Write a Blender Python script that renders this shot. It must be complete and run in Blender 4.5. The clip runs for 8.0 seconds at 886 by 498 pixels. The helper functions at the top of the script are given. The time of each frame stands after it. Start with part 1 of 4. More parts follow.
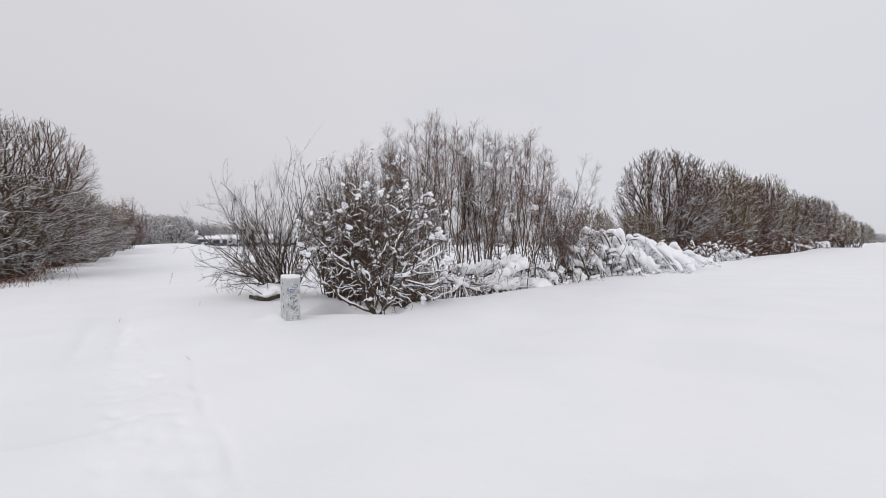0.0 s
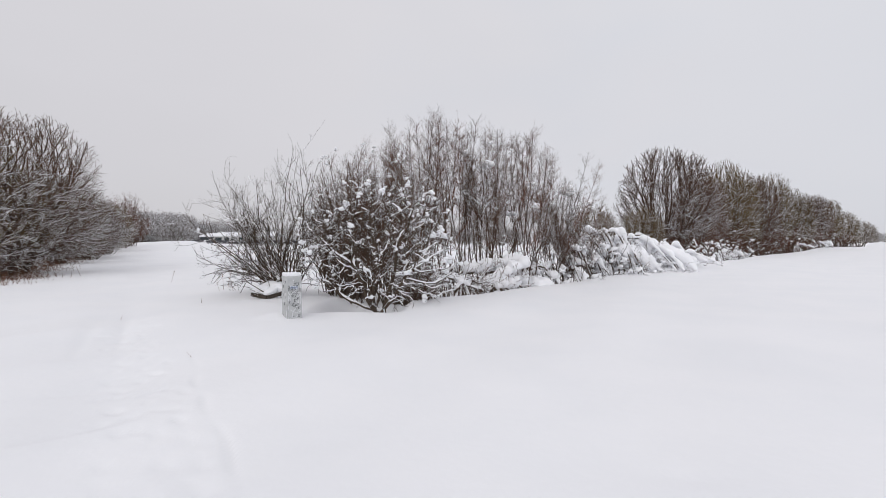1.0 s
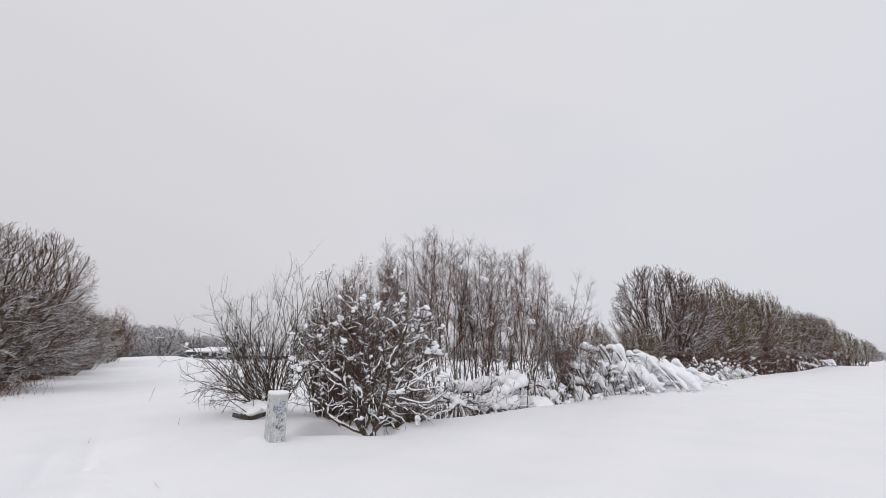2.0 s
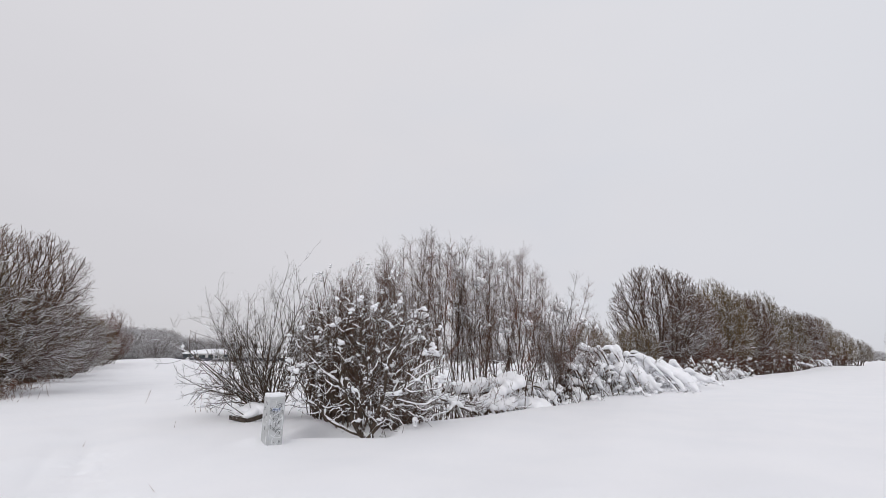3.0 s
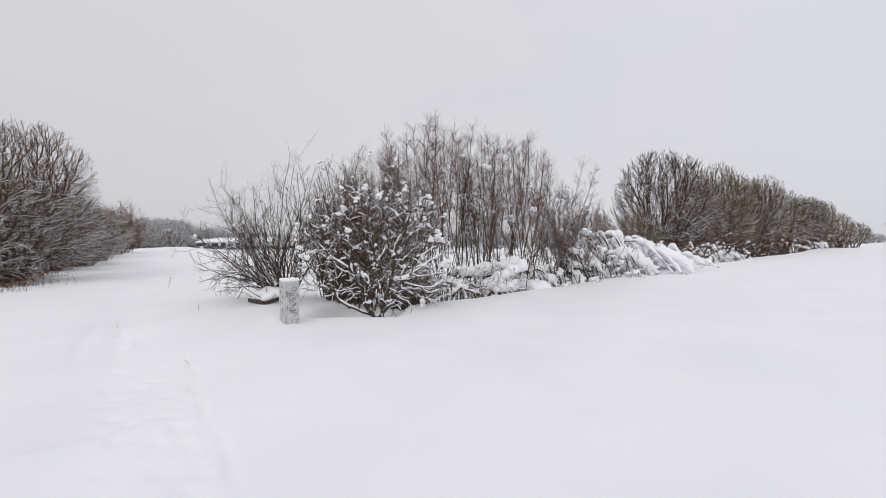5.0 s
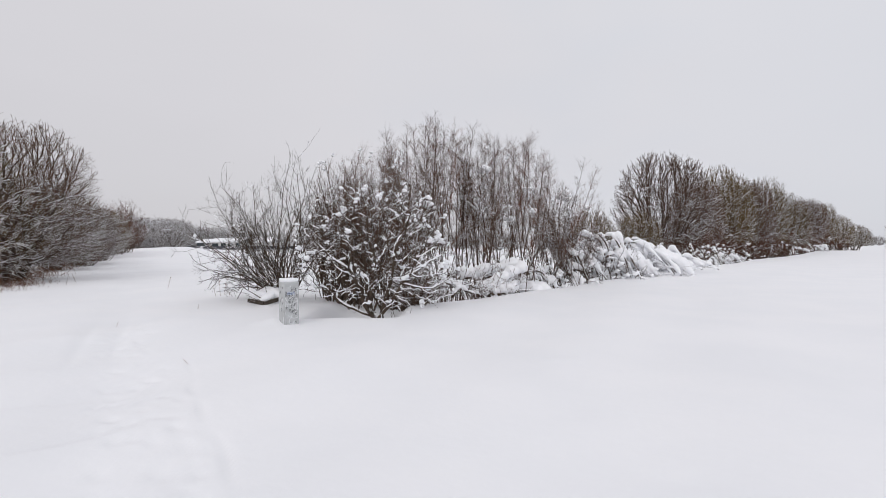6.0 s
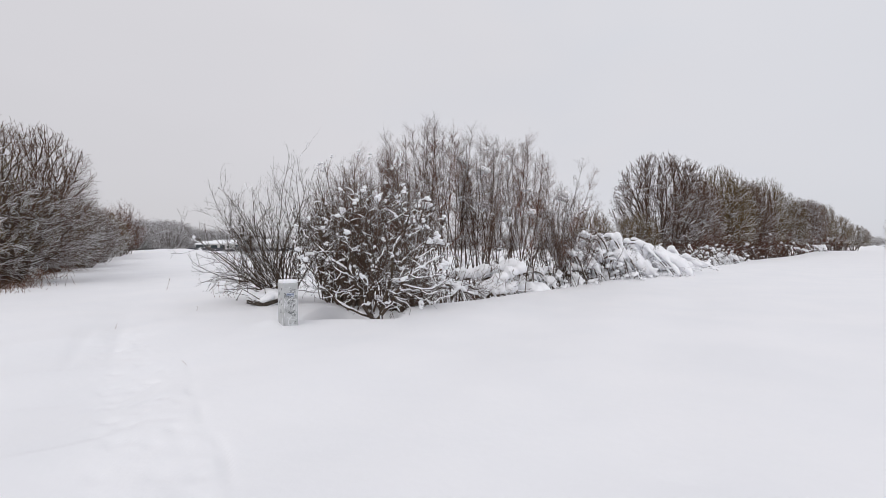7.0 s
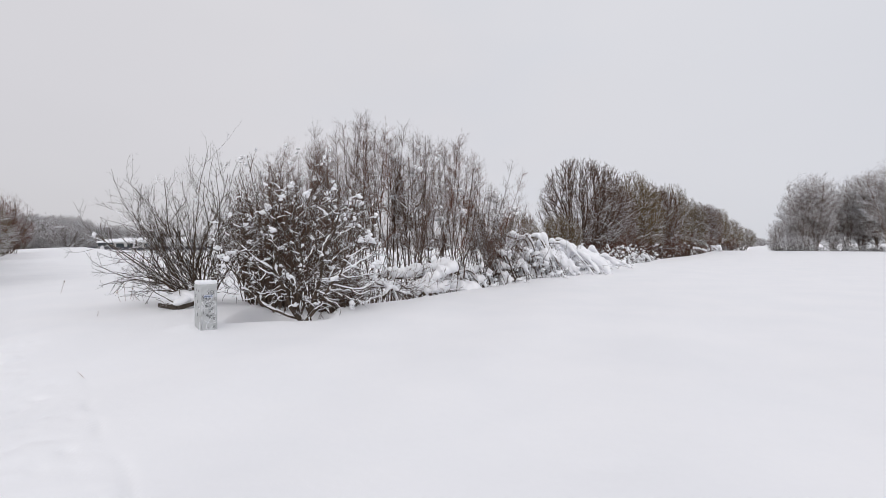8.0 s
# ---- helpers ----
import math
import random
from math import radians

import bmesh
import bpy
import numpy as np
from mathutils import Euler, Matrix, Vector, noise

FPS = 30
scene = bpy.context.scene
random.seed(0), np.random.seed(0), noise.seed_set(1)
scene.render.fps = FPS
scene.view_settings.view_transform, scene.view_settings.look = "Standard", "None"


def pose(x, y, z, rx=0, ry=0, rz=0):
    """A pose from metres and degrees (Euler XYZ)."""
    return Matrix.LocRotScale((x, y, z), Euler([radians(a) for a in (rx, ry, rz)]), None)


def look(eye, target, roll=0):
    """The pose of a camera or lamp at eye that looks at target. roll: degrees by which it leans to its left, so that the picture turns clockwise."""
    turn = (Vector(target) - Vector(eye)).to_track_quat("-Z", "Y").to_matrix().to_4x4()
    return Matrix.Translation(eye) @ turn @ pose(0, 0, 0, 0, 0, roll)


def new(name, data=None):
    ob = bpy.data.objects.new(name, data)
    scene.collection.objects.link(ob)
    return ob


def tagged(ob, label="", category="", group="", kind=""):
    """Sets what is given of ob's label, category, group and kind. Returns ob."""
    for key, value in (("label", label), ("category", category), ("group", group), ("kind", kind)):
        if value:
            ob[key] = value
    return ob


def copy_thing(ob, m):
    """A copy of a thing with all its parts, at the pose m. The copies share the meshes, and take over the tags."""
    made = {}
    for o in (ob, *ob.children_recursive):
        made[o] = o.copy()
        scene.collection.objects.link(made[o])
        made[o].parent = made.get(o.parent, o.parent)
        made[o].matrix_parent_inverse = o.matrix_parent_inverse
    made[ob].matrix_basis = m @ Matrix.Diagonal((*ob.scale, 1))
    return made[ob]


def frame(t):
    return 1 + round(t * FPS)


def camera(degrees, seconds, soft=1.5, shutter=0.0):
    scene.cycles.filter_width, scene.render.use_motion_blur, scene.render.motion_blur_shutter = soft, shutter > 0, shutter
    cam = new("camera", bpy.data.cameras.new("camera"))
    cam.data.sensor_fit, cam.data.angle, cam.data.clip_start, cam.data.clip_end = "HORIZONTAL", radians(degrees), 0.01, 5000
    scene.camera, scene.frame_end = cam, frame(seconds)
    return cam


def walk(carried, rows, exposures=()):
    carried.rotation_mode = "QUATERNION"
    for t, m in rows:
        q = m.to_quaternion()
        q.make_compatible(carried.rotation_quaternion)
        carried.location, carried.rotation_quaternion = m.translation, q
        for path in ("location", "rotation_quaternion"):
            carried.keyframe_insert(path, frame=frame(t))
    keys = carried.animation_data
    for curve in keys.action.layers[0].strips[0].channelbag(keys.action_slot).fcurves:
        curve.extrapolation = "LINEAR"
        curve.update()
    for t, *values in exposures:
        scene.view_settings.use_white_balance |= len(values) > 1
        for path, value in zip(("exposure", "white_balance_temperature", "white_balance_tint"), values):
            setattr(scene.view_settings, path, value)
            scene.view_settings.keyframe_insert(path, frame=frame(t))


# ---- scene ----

# ------------------------------------------------------------------ camera
cam = camera(89.57, 8.0, soft=0.55, shutter=0.2)
EYE = 1.6
PATH = [  # seconds, x, y, z, pitch, roll, yaw
    (0.0, -.004, -.004, -.002, -1.00, .17, -.20), (0.5, .007, -.004, -.003, -1.23, -.02, .07),
    (1.0, 0, 0, 0, -1.23, 0, 0), (1.3, .004, -.008, 0, -1.15, .1, 0), (1.4, .009, -.02, 0, 0.1, .2, -.03),
    (1.5, .014, -.033, 0, 4.27, .31, -.07), (1.6, .012, -.033, 0, 9.3, .2, -.2), (1.7, .006, -.033, 0, 12.42, -.1, -.5),
    (1.8, 0, -.032, 0, 13.65, -.25, -.7), (2.0, -.004, -.031, -.001, 13.47, -.3, -.69),
    (2.2, -.004, -.028, 0, 13.5, -.25, -.78), (3.3, -.005, -.008, .003, 13.8, -.08, -1.03),
    (3.5, -.005, -.005, .004, 14.08, -.04, -1.05), (4.0, -.005, -.007, .008, 13.65, .13, -.97),
    (4.1, -.006, -.006, .008, 12.9, .2, -.95), (4.2, -.008, -.004, .007, 8.05, .4, -.65), (4.3, -.01, -.002, .006, 2.0, .6, -.5),
    (4.4, -.011, 0, .005, -.78, .7, -.4), (4.5, -.011, .001, .004, -.74, .72, -.35), (4.7, -.01, 0, .004, -.72, .6, -.35),
    (6.0, 0, -.006, .002, -.59, .22, -.35), (6.5, 0, -.002, -.002, -.23, .17, -.45), (7.0, .005, -.01, -.004, -.43, .35, -.44),
    (7.2, .006, -.004, -.005, -.43, .35, -.58), (7.3, .007, .006, -.006, -.43, .34, -1.55), (7.4, .009, .02, -.007, -.43, .33, -3.3),
    (7.5, .01, .035, -.008, -.43, .31, -5.83), (7.6, .008, .042, -.009, -.45, .28, -7.8), (7.7, .005, .048, -.011, -.48, .25, -8.8),
    (7.8, .002, .053, -.013, -.5, .22, -9.1), (8.0, -.003, .06, -.015, -.55, .17, -9.17)]
walk(cam, [(t, pose(x, y, EYE + z, 90 + p, r, w)) for t, x, y, z, p, r, w in PATH])

# ------------------------------------------------------------------ world and sun
SUN_EL, SUN_AZ = radians(36), radians(195)
world = bpy.data.worlds.new("overcast_sky")
scene.world = world
world.use_nodes = True
wt = world.node_tree
wt.nodes.clear()


def wnode(kind, **values):
    n = wt.nodes.new(kind)
    for k, v in values.items():
        n.inputs[k].default_value = v
    return n


sky = wt.nodes.new("ShaderNodeTexSky")
sky.sky_type, sky.sun_disc = "NISHITA", False
sky.sun_elevation, sky.sun_rotation = SUN_EL, SUN_AZ
sky_dim = wnode("ShaderNodeMix")
sky_dim.data_type = "RGBA"
coord = wt.nodes.new("ShaderNodeTexCoord")
# cloud cover: a grey sheet, a little lighter overhead and towards the hidden sun
sep = wt.nodes.new("ShaderNodeSeparateXYZ")
wt.links.new(coord.outputs["Generated"], sep.inputs[0])
dot = wt.nodes.new("ShaderNodeVectorMath")
dot.operation = "DOT_PRODUCT"
dot.inputs[1].default_value = (0.30, -0.12, 0.96)
wt.links.new(coord.outputs["Generated"], dot.inputs[0])
ramp = wt.nodes.new("ShaderNodeValToRGB")
els = ramp.color_ramp.elements
els[0].position, els[0].color = 0.0, (0.505, 0.496, 0.516, 1)
els[1].position, els[1].color = 1.0, (0.803, 0.797, 0.832, 1)
mid = els.new(0.45)
mid.color = (0.672, 0.662, 0.698, 1)
shift = wt.nodes.new("ShaderNodeMath")
shift.operation = "MULTIPLY_ADD"
shift.inputs[1].default_value, shift.inputs[2].default_value = 0.62, 0.44
wt.links.new(dot.outputs["Value"], shift.inputs[0])
cloud = wnode("ShaderNodeTexNoise", Scale=1.6, Detail=3.0, Roughness=0.5)
squash = wt.nodes.new("ShaderNodeMapping")
squash.inputs["Scale"].default_value = (1, 1, 2.4)
wt.links.new(coord.outputs["Generated"], squash.inputs[0])
wt.links.new(squash.outputs[0], cloud.inputs["Vector"])
wob = wt.nodes.new("ShaderNodeMath")
wob.operation = "MULTIPLY_ADD"
wob.inputs[1].default_value = 0.20
wt.links.new(cloud.outputs["Fac"], wob.inputs[0])
wt.links.new(shift.outputs[0], wob.inputs[2])
sub = wt.nodes.new("ShaderNodeMath")
sub.operation = "SUBTRACT"
sub.inputs[1].default_value = 0.10
wt.links.new(wob.outputs[0], sub.inputs[0])
wt.links.new(sub.outputs[0], ramp.inputs[0])
hsv = wnode("ShaderNodeHueSaturation", Saturation=0.25, Value=0.12)
wt.links.new(sky.outputs[0], hsv.inputs["Color"])
sky_dim.inputs[0].default_value = 0.94
wt.links.new(hsv.outputs[0], sky_dim.inputs[6])
# thinner cloud here and there lets a little blue through
thin = wnode("ShaderNodeTexNoise", Scale=2.3, Detail=2.0, Roughness=0.5)
wt.links.new(squash.outputs[0], thin.inputs["Vector"])
share = wt.nodes.new("ShaderNodeMapRange")
for k, v in (("From Min", 0.45), ("From Max", 0.75), ("To Min", 0.0), ("To Max", 0.5)):
    share.inputs[k].default_value = v
wt.links.new(thin.outputs["Fac"], share.inputs["Value"])
blue = wt.nodes.new("ShaderNodeMix")
blue.data_type, blue.blend_type = "RGBA", "MULTIPLY"
blue.inputs[7].default_value = (0.925, 0.965, 1.0, 1)
east = wt.nodes.new("ShaderNodeMath")
east.operation, east.use_clamp = "MULTIPLY_ADD", True
east.inputs[1].default_value = 0.75
wt.links.new(sep.outputs["X"], east.inputs[0])
wt.links.new(share.outputs[0], east.inputs[2])
wt.links.new(east.outputs[0], blue.inputs[0])
wt.links.new(ramp.outputs[0], blue.inputs[6])
wt.links.new(blue.outputs[2], sky_dim.inputs[7])
bg = wnode("ShaderNodeBackground", Strength=1.0)
wt.links.new(sky_dim.outputs[2], bg.inputs["Color"])
wout = wt.nodes.new("ShaderNodeOutputWorld")
wt.links.new(bg.outputs[0], wout.inputs[0])

sun_data = bpy.data.lights.new("sun", "SUN")
sun_data.energy, sun_data.angle, sun_data.color = 0.72, radians(40), (1.0, 0.97, 0.94)
sun = new("sun", sun_data)
sun.matrix_world = look((0, 0, 60), (-60 * math.sin(SUN_AZ) / math.tan(SUN_EL), -60 * math.cos(SUN_AZ) / math.tan(SUN_EL), 0))


# ------------------------------------------------------------------ materials
def material(name, base, rough=0.7, second=None, scale=8.0, bump=0.0, bump_scale=40.0, metallic=0.0, snow=None, spread=0.0, coarse=None):
    """A surface with two colours mixed by noise, fine relief, and, if snow is given, snow lying on faces that look up."""
    m = bpy.data.materials.new(name)
    m.use_nodes = True
    t = m.node_tree
    b = t.nodes["Principled BSDF"]
    b.inputs["Roughness"].default_value, b.inputs["Metallic"].default_value = rough, metallic
    b.inputs["Specular IOR Level"].default_value = 0.3
    geo = t.nodes.new("ShaderNodeNewGeometry")
    tc = t.nodes.new("ShaderNodeTexCoord")
    n = t.nodes.new("ShaderNodeTexNoise")
    n.inputs["Scale"].default_value, n.inputs["Detail"].default_value = scale, 4
    t.links.new(tc.outputs["Object"], n.inputs["Vector"])
    mix = t.nodes.new("ShaderNodeMix")
    mix.data_type = "RGBA"
    mix.inputs[6].default_value = (*base, 1)
    mix.inputs[7].default_value = (*(second or base), 1)
    r = t.nodes.new("ShaderNodeMapRange")
    r.inputs[1].default_value, r.inputs[2].default_value = 0.35, 0.65
    t.links.new(n.outputs["Fac"], r.inputs[0])
    t.links.new(r.outputs[0], mix.inputs[0])
    colour = mix.outputs[2]
    if spread:  # branch to branch and plant to plant
        info = t.nodes.new("ShaderNodeObjectInfo")
        add = t.nodes.new("ShaderNodeMath")
        add.operation = "ADD"
        t.links.new(info.outputs["Random"], add.inputs[0])
        t.links.new(geo.outputs["Random Per Island"], add.inputs[1])
        rr = t.nodes.new("ShaderNodeMapRange")
        rr.inputs[2].default_value = 2.0
        rr.inputs[3].default_value, rr.inputs[4].default_value = 1 - spread, 1 + spread
        t.links.new(add.outputs[0], rr.inputs[0])
        hs = t.nodes.new("ShaderNodeHueSaturation")
        t.links.new(rr.outputs[0], hs.inputs["Value"])
        t.links.new(colour, hs.inputs["Color"])
        colour = hs.outputs[0]
    if coarse:
        n2 = t.nodes.new("ShaderNodeTexNoise")
        n2.inputs["Scale"].default_value = coarse[0]
        t.links.new(tc.outputs["Object"], n2.inputs["Vector"])
        m2 = t.nodes.new("ShaderNodeMix")
        m2.data_type = "RGBA"
        m2.inputs[7].default_value = (*coarse[1], 1)
        r2 = t.nodes.new("ShaderNodeMapRange")
        r2.inputs[1].default_value, r2.inputs[2].default_value = coarse[2], coarse[2] + 0.12
        t.links.new(n2.outputs["Fac"], r2.inputs[0])
        t.links.new(r2.outputs[0], m2.inputs[0])
        t.links.new(colour, m2.inputs[6])
        colour = m2.outputs[2]
    if snow is not None:
        sep_n = t.nodes.new("ShaderNodeSeparateXYZ")
        t.links.new(geo.outputs["Normal"], sep_n.inputs[0])
        n3 = t.nodes.new("ShaderNodeTexNoise")
        n3.inputs["Scale"].default_value = 2.2
        t.links.new(tc.outputs["Object"], n3.inputs["Vector"])
        s = t.nodes.new("ShaderNodeMath")
        s.operation = "MULTIPLY_ADD"
        s.inputs[1].default_value = 0.9
        t.links.new(n3.outputs["Fac"], s.inputs[0])
        t.links.new(sep_n.outputs["Z"], s.inputs[2])
        lie = t.nodes.new("ShaderNodeMapRange")
        lie.inputs[1].default_value, lie.inputs[2].default_value = snow + 0.45, snow + 0.65
        t.links.new(s.outputs[0], lie.inputs[0])
        m3 = t.nodes.new("ShaderNodeMix")
        m3.data_type = "RGBA"
        m3.inputs[7].default_value = (0.86, 0.87, 0.90, 1)
        t.links.new(lie.outputs[0], m3.inputs[0])
        t.links.new(colour, m3.inputs[6])
        colour = m3.outputs[2]
    t.links.new(colour, b.inputs["Base Color"])
    if bump:
        nb = t.nodes.new("ShaderNodeTexNoise")
        nb.inputs["Scale"].default_value, nb.inputs["Detail"].default_value = bump_scale, 5
        t.links.new(tc.outputs["Object"], nb.inputs["Vector"])
        bn = t.nodes.new("ShaderNodeBump")
        bn.inputs["Strength"].default_value, bn.inputs["Distance"].default_value = bump, 0.02
        t.links.new(nb.outputs["Fac"], bn.inputs["Height"])
        t.links.new(bn.outputs[0], b.inputs["Normal"])
    return m


M_FIELD = material("field_snow", (0.87, 0.875, 0.90), 0.65, (0.90, 0.90, 0.92), 0.6, 0.25, 9.0)
M_SNOW = material("clumped_snow", (0.89, 0.89, 0.915), 0.7, (0.86, 0.87, 0.90), 5.0, 0.3, 25.0)
M_BARK = material("grey_brown_bark", (0.070, 0.048, 0.036), 0.85, (0.112, 0.082, 0.062), 9.0, 0.5, 60.0, spread=0.35, snow=0.55)
M_BARK_OLD = material("dark_bark", (0.055, 0.039, 0.029), 0.9, (0.098, 0.073, 0.054), 12.0, 0.6, 70.0, spread=0.3, snow=0.55)
M_BARK_BIRCH = material("young_birch_bark", (0.060, 0.038, 0.028), 0.8, (0.108, 0.075, 0.058), 6.0, 0.4, 60.0, spread=0.3, snow=0.75)
M_TWIG = material("brown_twigs", (0.082, 0.045, 0.031), 0.8, (0.120, 0.076, 0.054), 3.0, spread=0.4, snow=0.66)
M_TWIG_RED = material("red_brown_twigs", (0.150, 0.060, 0.036), 0.8, (0.098, 0.050, 0.034), 2.0, spread=0.4, snow=0.75)
M_TWIG_OLIVE = material("olive_twigs", (0.150, 0.104, 0.044), 0.8, (0.092, 0.064, 0.040), 1.2, spread=0.35, snow=0.72)
M_TWIG_FROST = material("snow_dusted_twigs", (0.150, 0.125, 0.115), 0.85, (0.200, 0.172, 0.158), 2.0, spread=0.3, snow=0.10)
# tall far trees: grey-brown lightened, air haze over the distance put into the colour
M_TWIG_HAZED = material("hazed_grey_brown_twigs", (0.190, 0.148, 0.126), 0.85, (0.245, 0.200, 0.176), 2.0, spread=0.3, snow=0.42)
M_SPRUCE = material("spruce_needles", (0.030, 0.040, 0.028), 0.8, (0.045, 0.055, 0.040), 2.0, spread=0.3, snow=0.55)
M_GRASS = material("dry_grass", (0.24, 0.125, 0.072), 0.8, (0.14, 0.072, 0.050), 3.0, spread=0.4)
M_CAB = material("grey_cabinet_shell", (0.44, 0.45, 0.455), 0.55, (0.52, 0.53, 0.535), 7.0, 0.15, 80.0, coarse=(5.0, (0.36, 0.365, 0.36), 0.60))
M_INK = material("black_marker_paint", (0.07, 0.073, 0.08), 0.6, (0.12, 0.12, 0.125), 30.0)
M_WHITE_PAINT = material("white_spray_paint", (0.70, 0.71, 0.72), 0.6, (0.62, 0.63, 0.65), 20.0)
M_BLUE_PAINT = material("pale_blue_sticker", (0.56, 0.60, 0.68), 0.6, (0.66, 0.68, 0.72), 14.0)
M_BLUE_INK = material("blue_marker", (0.20, 0.25, 0.40), 0.6, (0.28, 0.33, 0.46), 30.0)
M_TIMBER = material("wet_dark_timber", (0.040, 0.032, 0.026), 0.8, (0.075, 0.058, 0.044), 10.0, 0.5, 40.0)
M_WALL = material("pale_grey_render", (0.58, 0.57, 0.55), 0.8, (0.50, 0.49, 0.48), 0.5)
M_TEAL = material("dark_teal_cladding", (0.042, 0.050, 0.055), 0.6, (0.056, 0.064, 0.068), 0.7)
M_PANE = material("dark_window_glass", (0.04, 0.05, 0.055), 0.12)
M_FENCE = material("dark_fence_boards", (0.060, 0.062, 0.072), 0.75, (0.085, 0.085, 0.095), 1.0)


# ------------------------------------------------------------------ mesh tools
class Geo:
    """Gathers vertices, quads and triangles for one mesh."""

    def __init__(self):
        self.v, self.q, self.t, self.n = [], [], [], 0

    def add(self, v, quads=None, tris=None):
        if quads is not None:
            self.q.append(quads + self.n)
        if tris is not None:
            self.t.append(tris + self.n)
        self.v.append(v)
        self.n += len(v)

    def tubes(self, P, R, sides):
        """Tapered tubes along N polylines of K points."""
        N, K = R.shape
        if not N:
            return
        T = np.gradient(P, axis=1)
        T /= np.linalg.norm(T, axis=2, keepdims=True) + 1e-9
        a = np.where(np.abs(T[:, :1, 2:]) < 0.8, [[[0, 0, 1.0]]], [[[1.0, 0, 0]]])
        u = a - (a * T).sum(2, keepdims=True) * T
        u /= np.linalg.norm(u, axis=2, keepdims=True) + 1e-9
        w = np.cross(T, u)
        ang = np.arange(sides) * 2 * np.pi / sides
        ring = P[:, :, None] + R[:, :, None, None] * (np.cos(ang)[:, None] * u[:, :, None] + np.sin(ang)[:, None] * w[:, :, None])
        base = (np.arange(N) * K * sides)[:, None, None]
        k = (np.arange(K - 1) * sides)[None, :, None]
        s0, s1 = np.arange(sides)[None, None], (np.arange(sides) + 1)[None, None] % sides
        q = np.stack([base + k + s0, base + k + s1, base + k + sides + s1, base + k + sides + s0], -1).reshape(-1, 4)
        self.add(ring.reshape(-1, 3), quads=q)

    def blobs(self, C, S, rng, detail=1):
        """Uneven lumps at the points C with half sizes S."""
        if not len(C):
            return
        bm = bmesh.new()
        bmesh.ops.create_icosphere(bm, subdivisions=detail, radius=1)
        tv = np.array([v.co for v in bm.verts])
        tf = np.array([[v.index for v in f.verts] for f in bm.faces])
        bm.free()
        n, m = len(C), len(tv)
        k1, k2 = rng.normal(0, 1.5, (n, 1, 3)), rng.normal(0, 2.6, (n, 1, 3))
        wave = 1 + 0.27 * np.sin((tv[None] * k1).sum(2) + rng.uniform(0, 6, (n, 1))) + 0.17 * np.sin((tv[None] * k2).sum(2))
        pts = C[:, None] + tv[None] * wave[:, :, None] * S[:, None]
        self.add(pts.reshape(-1, 3), tris=(tf[None] + (np.arange(n) * m)[:, None, None]).reshape(-1, 3))

    def mesh(self, name, smooth=True):
        me = bpy.data.meshes.new(name)
        v = np.concatenate(self.v)
        q = np.concatenate(self.q) if self.q else np.zeros((0, 4), int)
        t = np.concatenate(self.t) if self.t else np.zeros((0, 3), int)
        me.vertices.add(len(v))
        me.vertices.foreach_set("co", v.astype(np.float32).ravel())
        loops = np.concatenate([q.ravel(), t.ravel()])
        me.loops.add(len(loops))
        me.loops.foreach_set("vertex_index", loops.astype(np.int32))
        me.polygons.add(len(q) + len(t))
        starts = np.concatenate([np.arange(len(q)) * 4, len(q) * 4 + np.arange(len(t)) * 3])
        me.polygons.foreach_set("loop_start", starts.astype(np.int32))
        me.polygons.foreach_set("use_smooth", np.full(len(starts), smooth))
        me.update(calc_edges=True)
        me.validate()
        return me


def part(name, geo, mat, parent=None, label="", smooth=True):
    """One mesh object out of a Geo or a bmesh."""
    if isinstance(geo, Geo):
        me = geo.mesh(name, smooth)
    else:
        me = bpy.data.meshes.new(name)
        geo.to_mesh(me)
        geo.free()
    me.materials.append(mat)
    ob = new(name, me)
    ob.parent = parent
    return tagged(ob, label)


def thing(name, at, label, category, group="", turn=0.0):
    ob = new(name)
    ob.empty_display_size = 0.2
    ob.matrix_basis = pose(*at, 0, 0, turn)
    return tagged(ob, label, category, group)


def box(bm, size, at, turn=(0, 0, 0), bevel=0.0):
    """A bevelled block added to bm."""
    m = pose(*at, *turn) @ Matrix.Diagonal((*size, 1))
    made = bmesh.ops.create_cube(bm, size=1, matrix=m)
    if bevel:
        edges = list({e for v in made["verts"] for e in v.link_edges})
        bmesh.ops.bevel(bm, geom=edges, offset=bevel, segments=2, affect="EDGES", profile=0.6)
    return bm


# ------------------------------------------------------------------ ground
def smooth01(a):
    a = np.clip(a, 0, 1)
    return a * a * (3 - 2 * a)


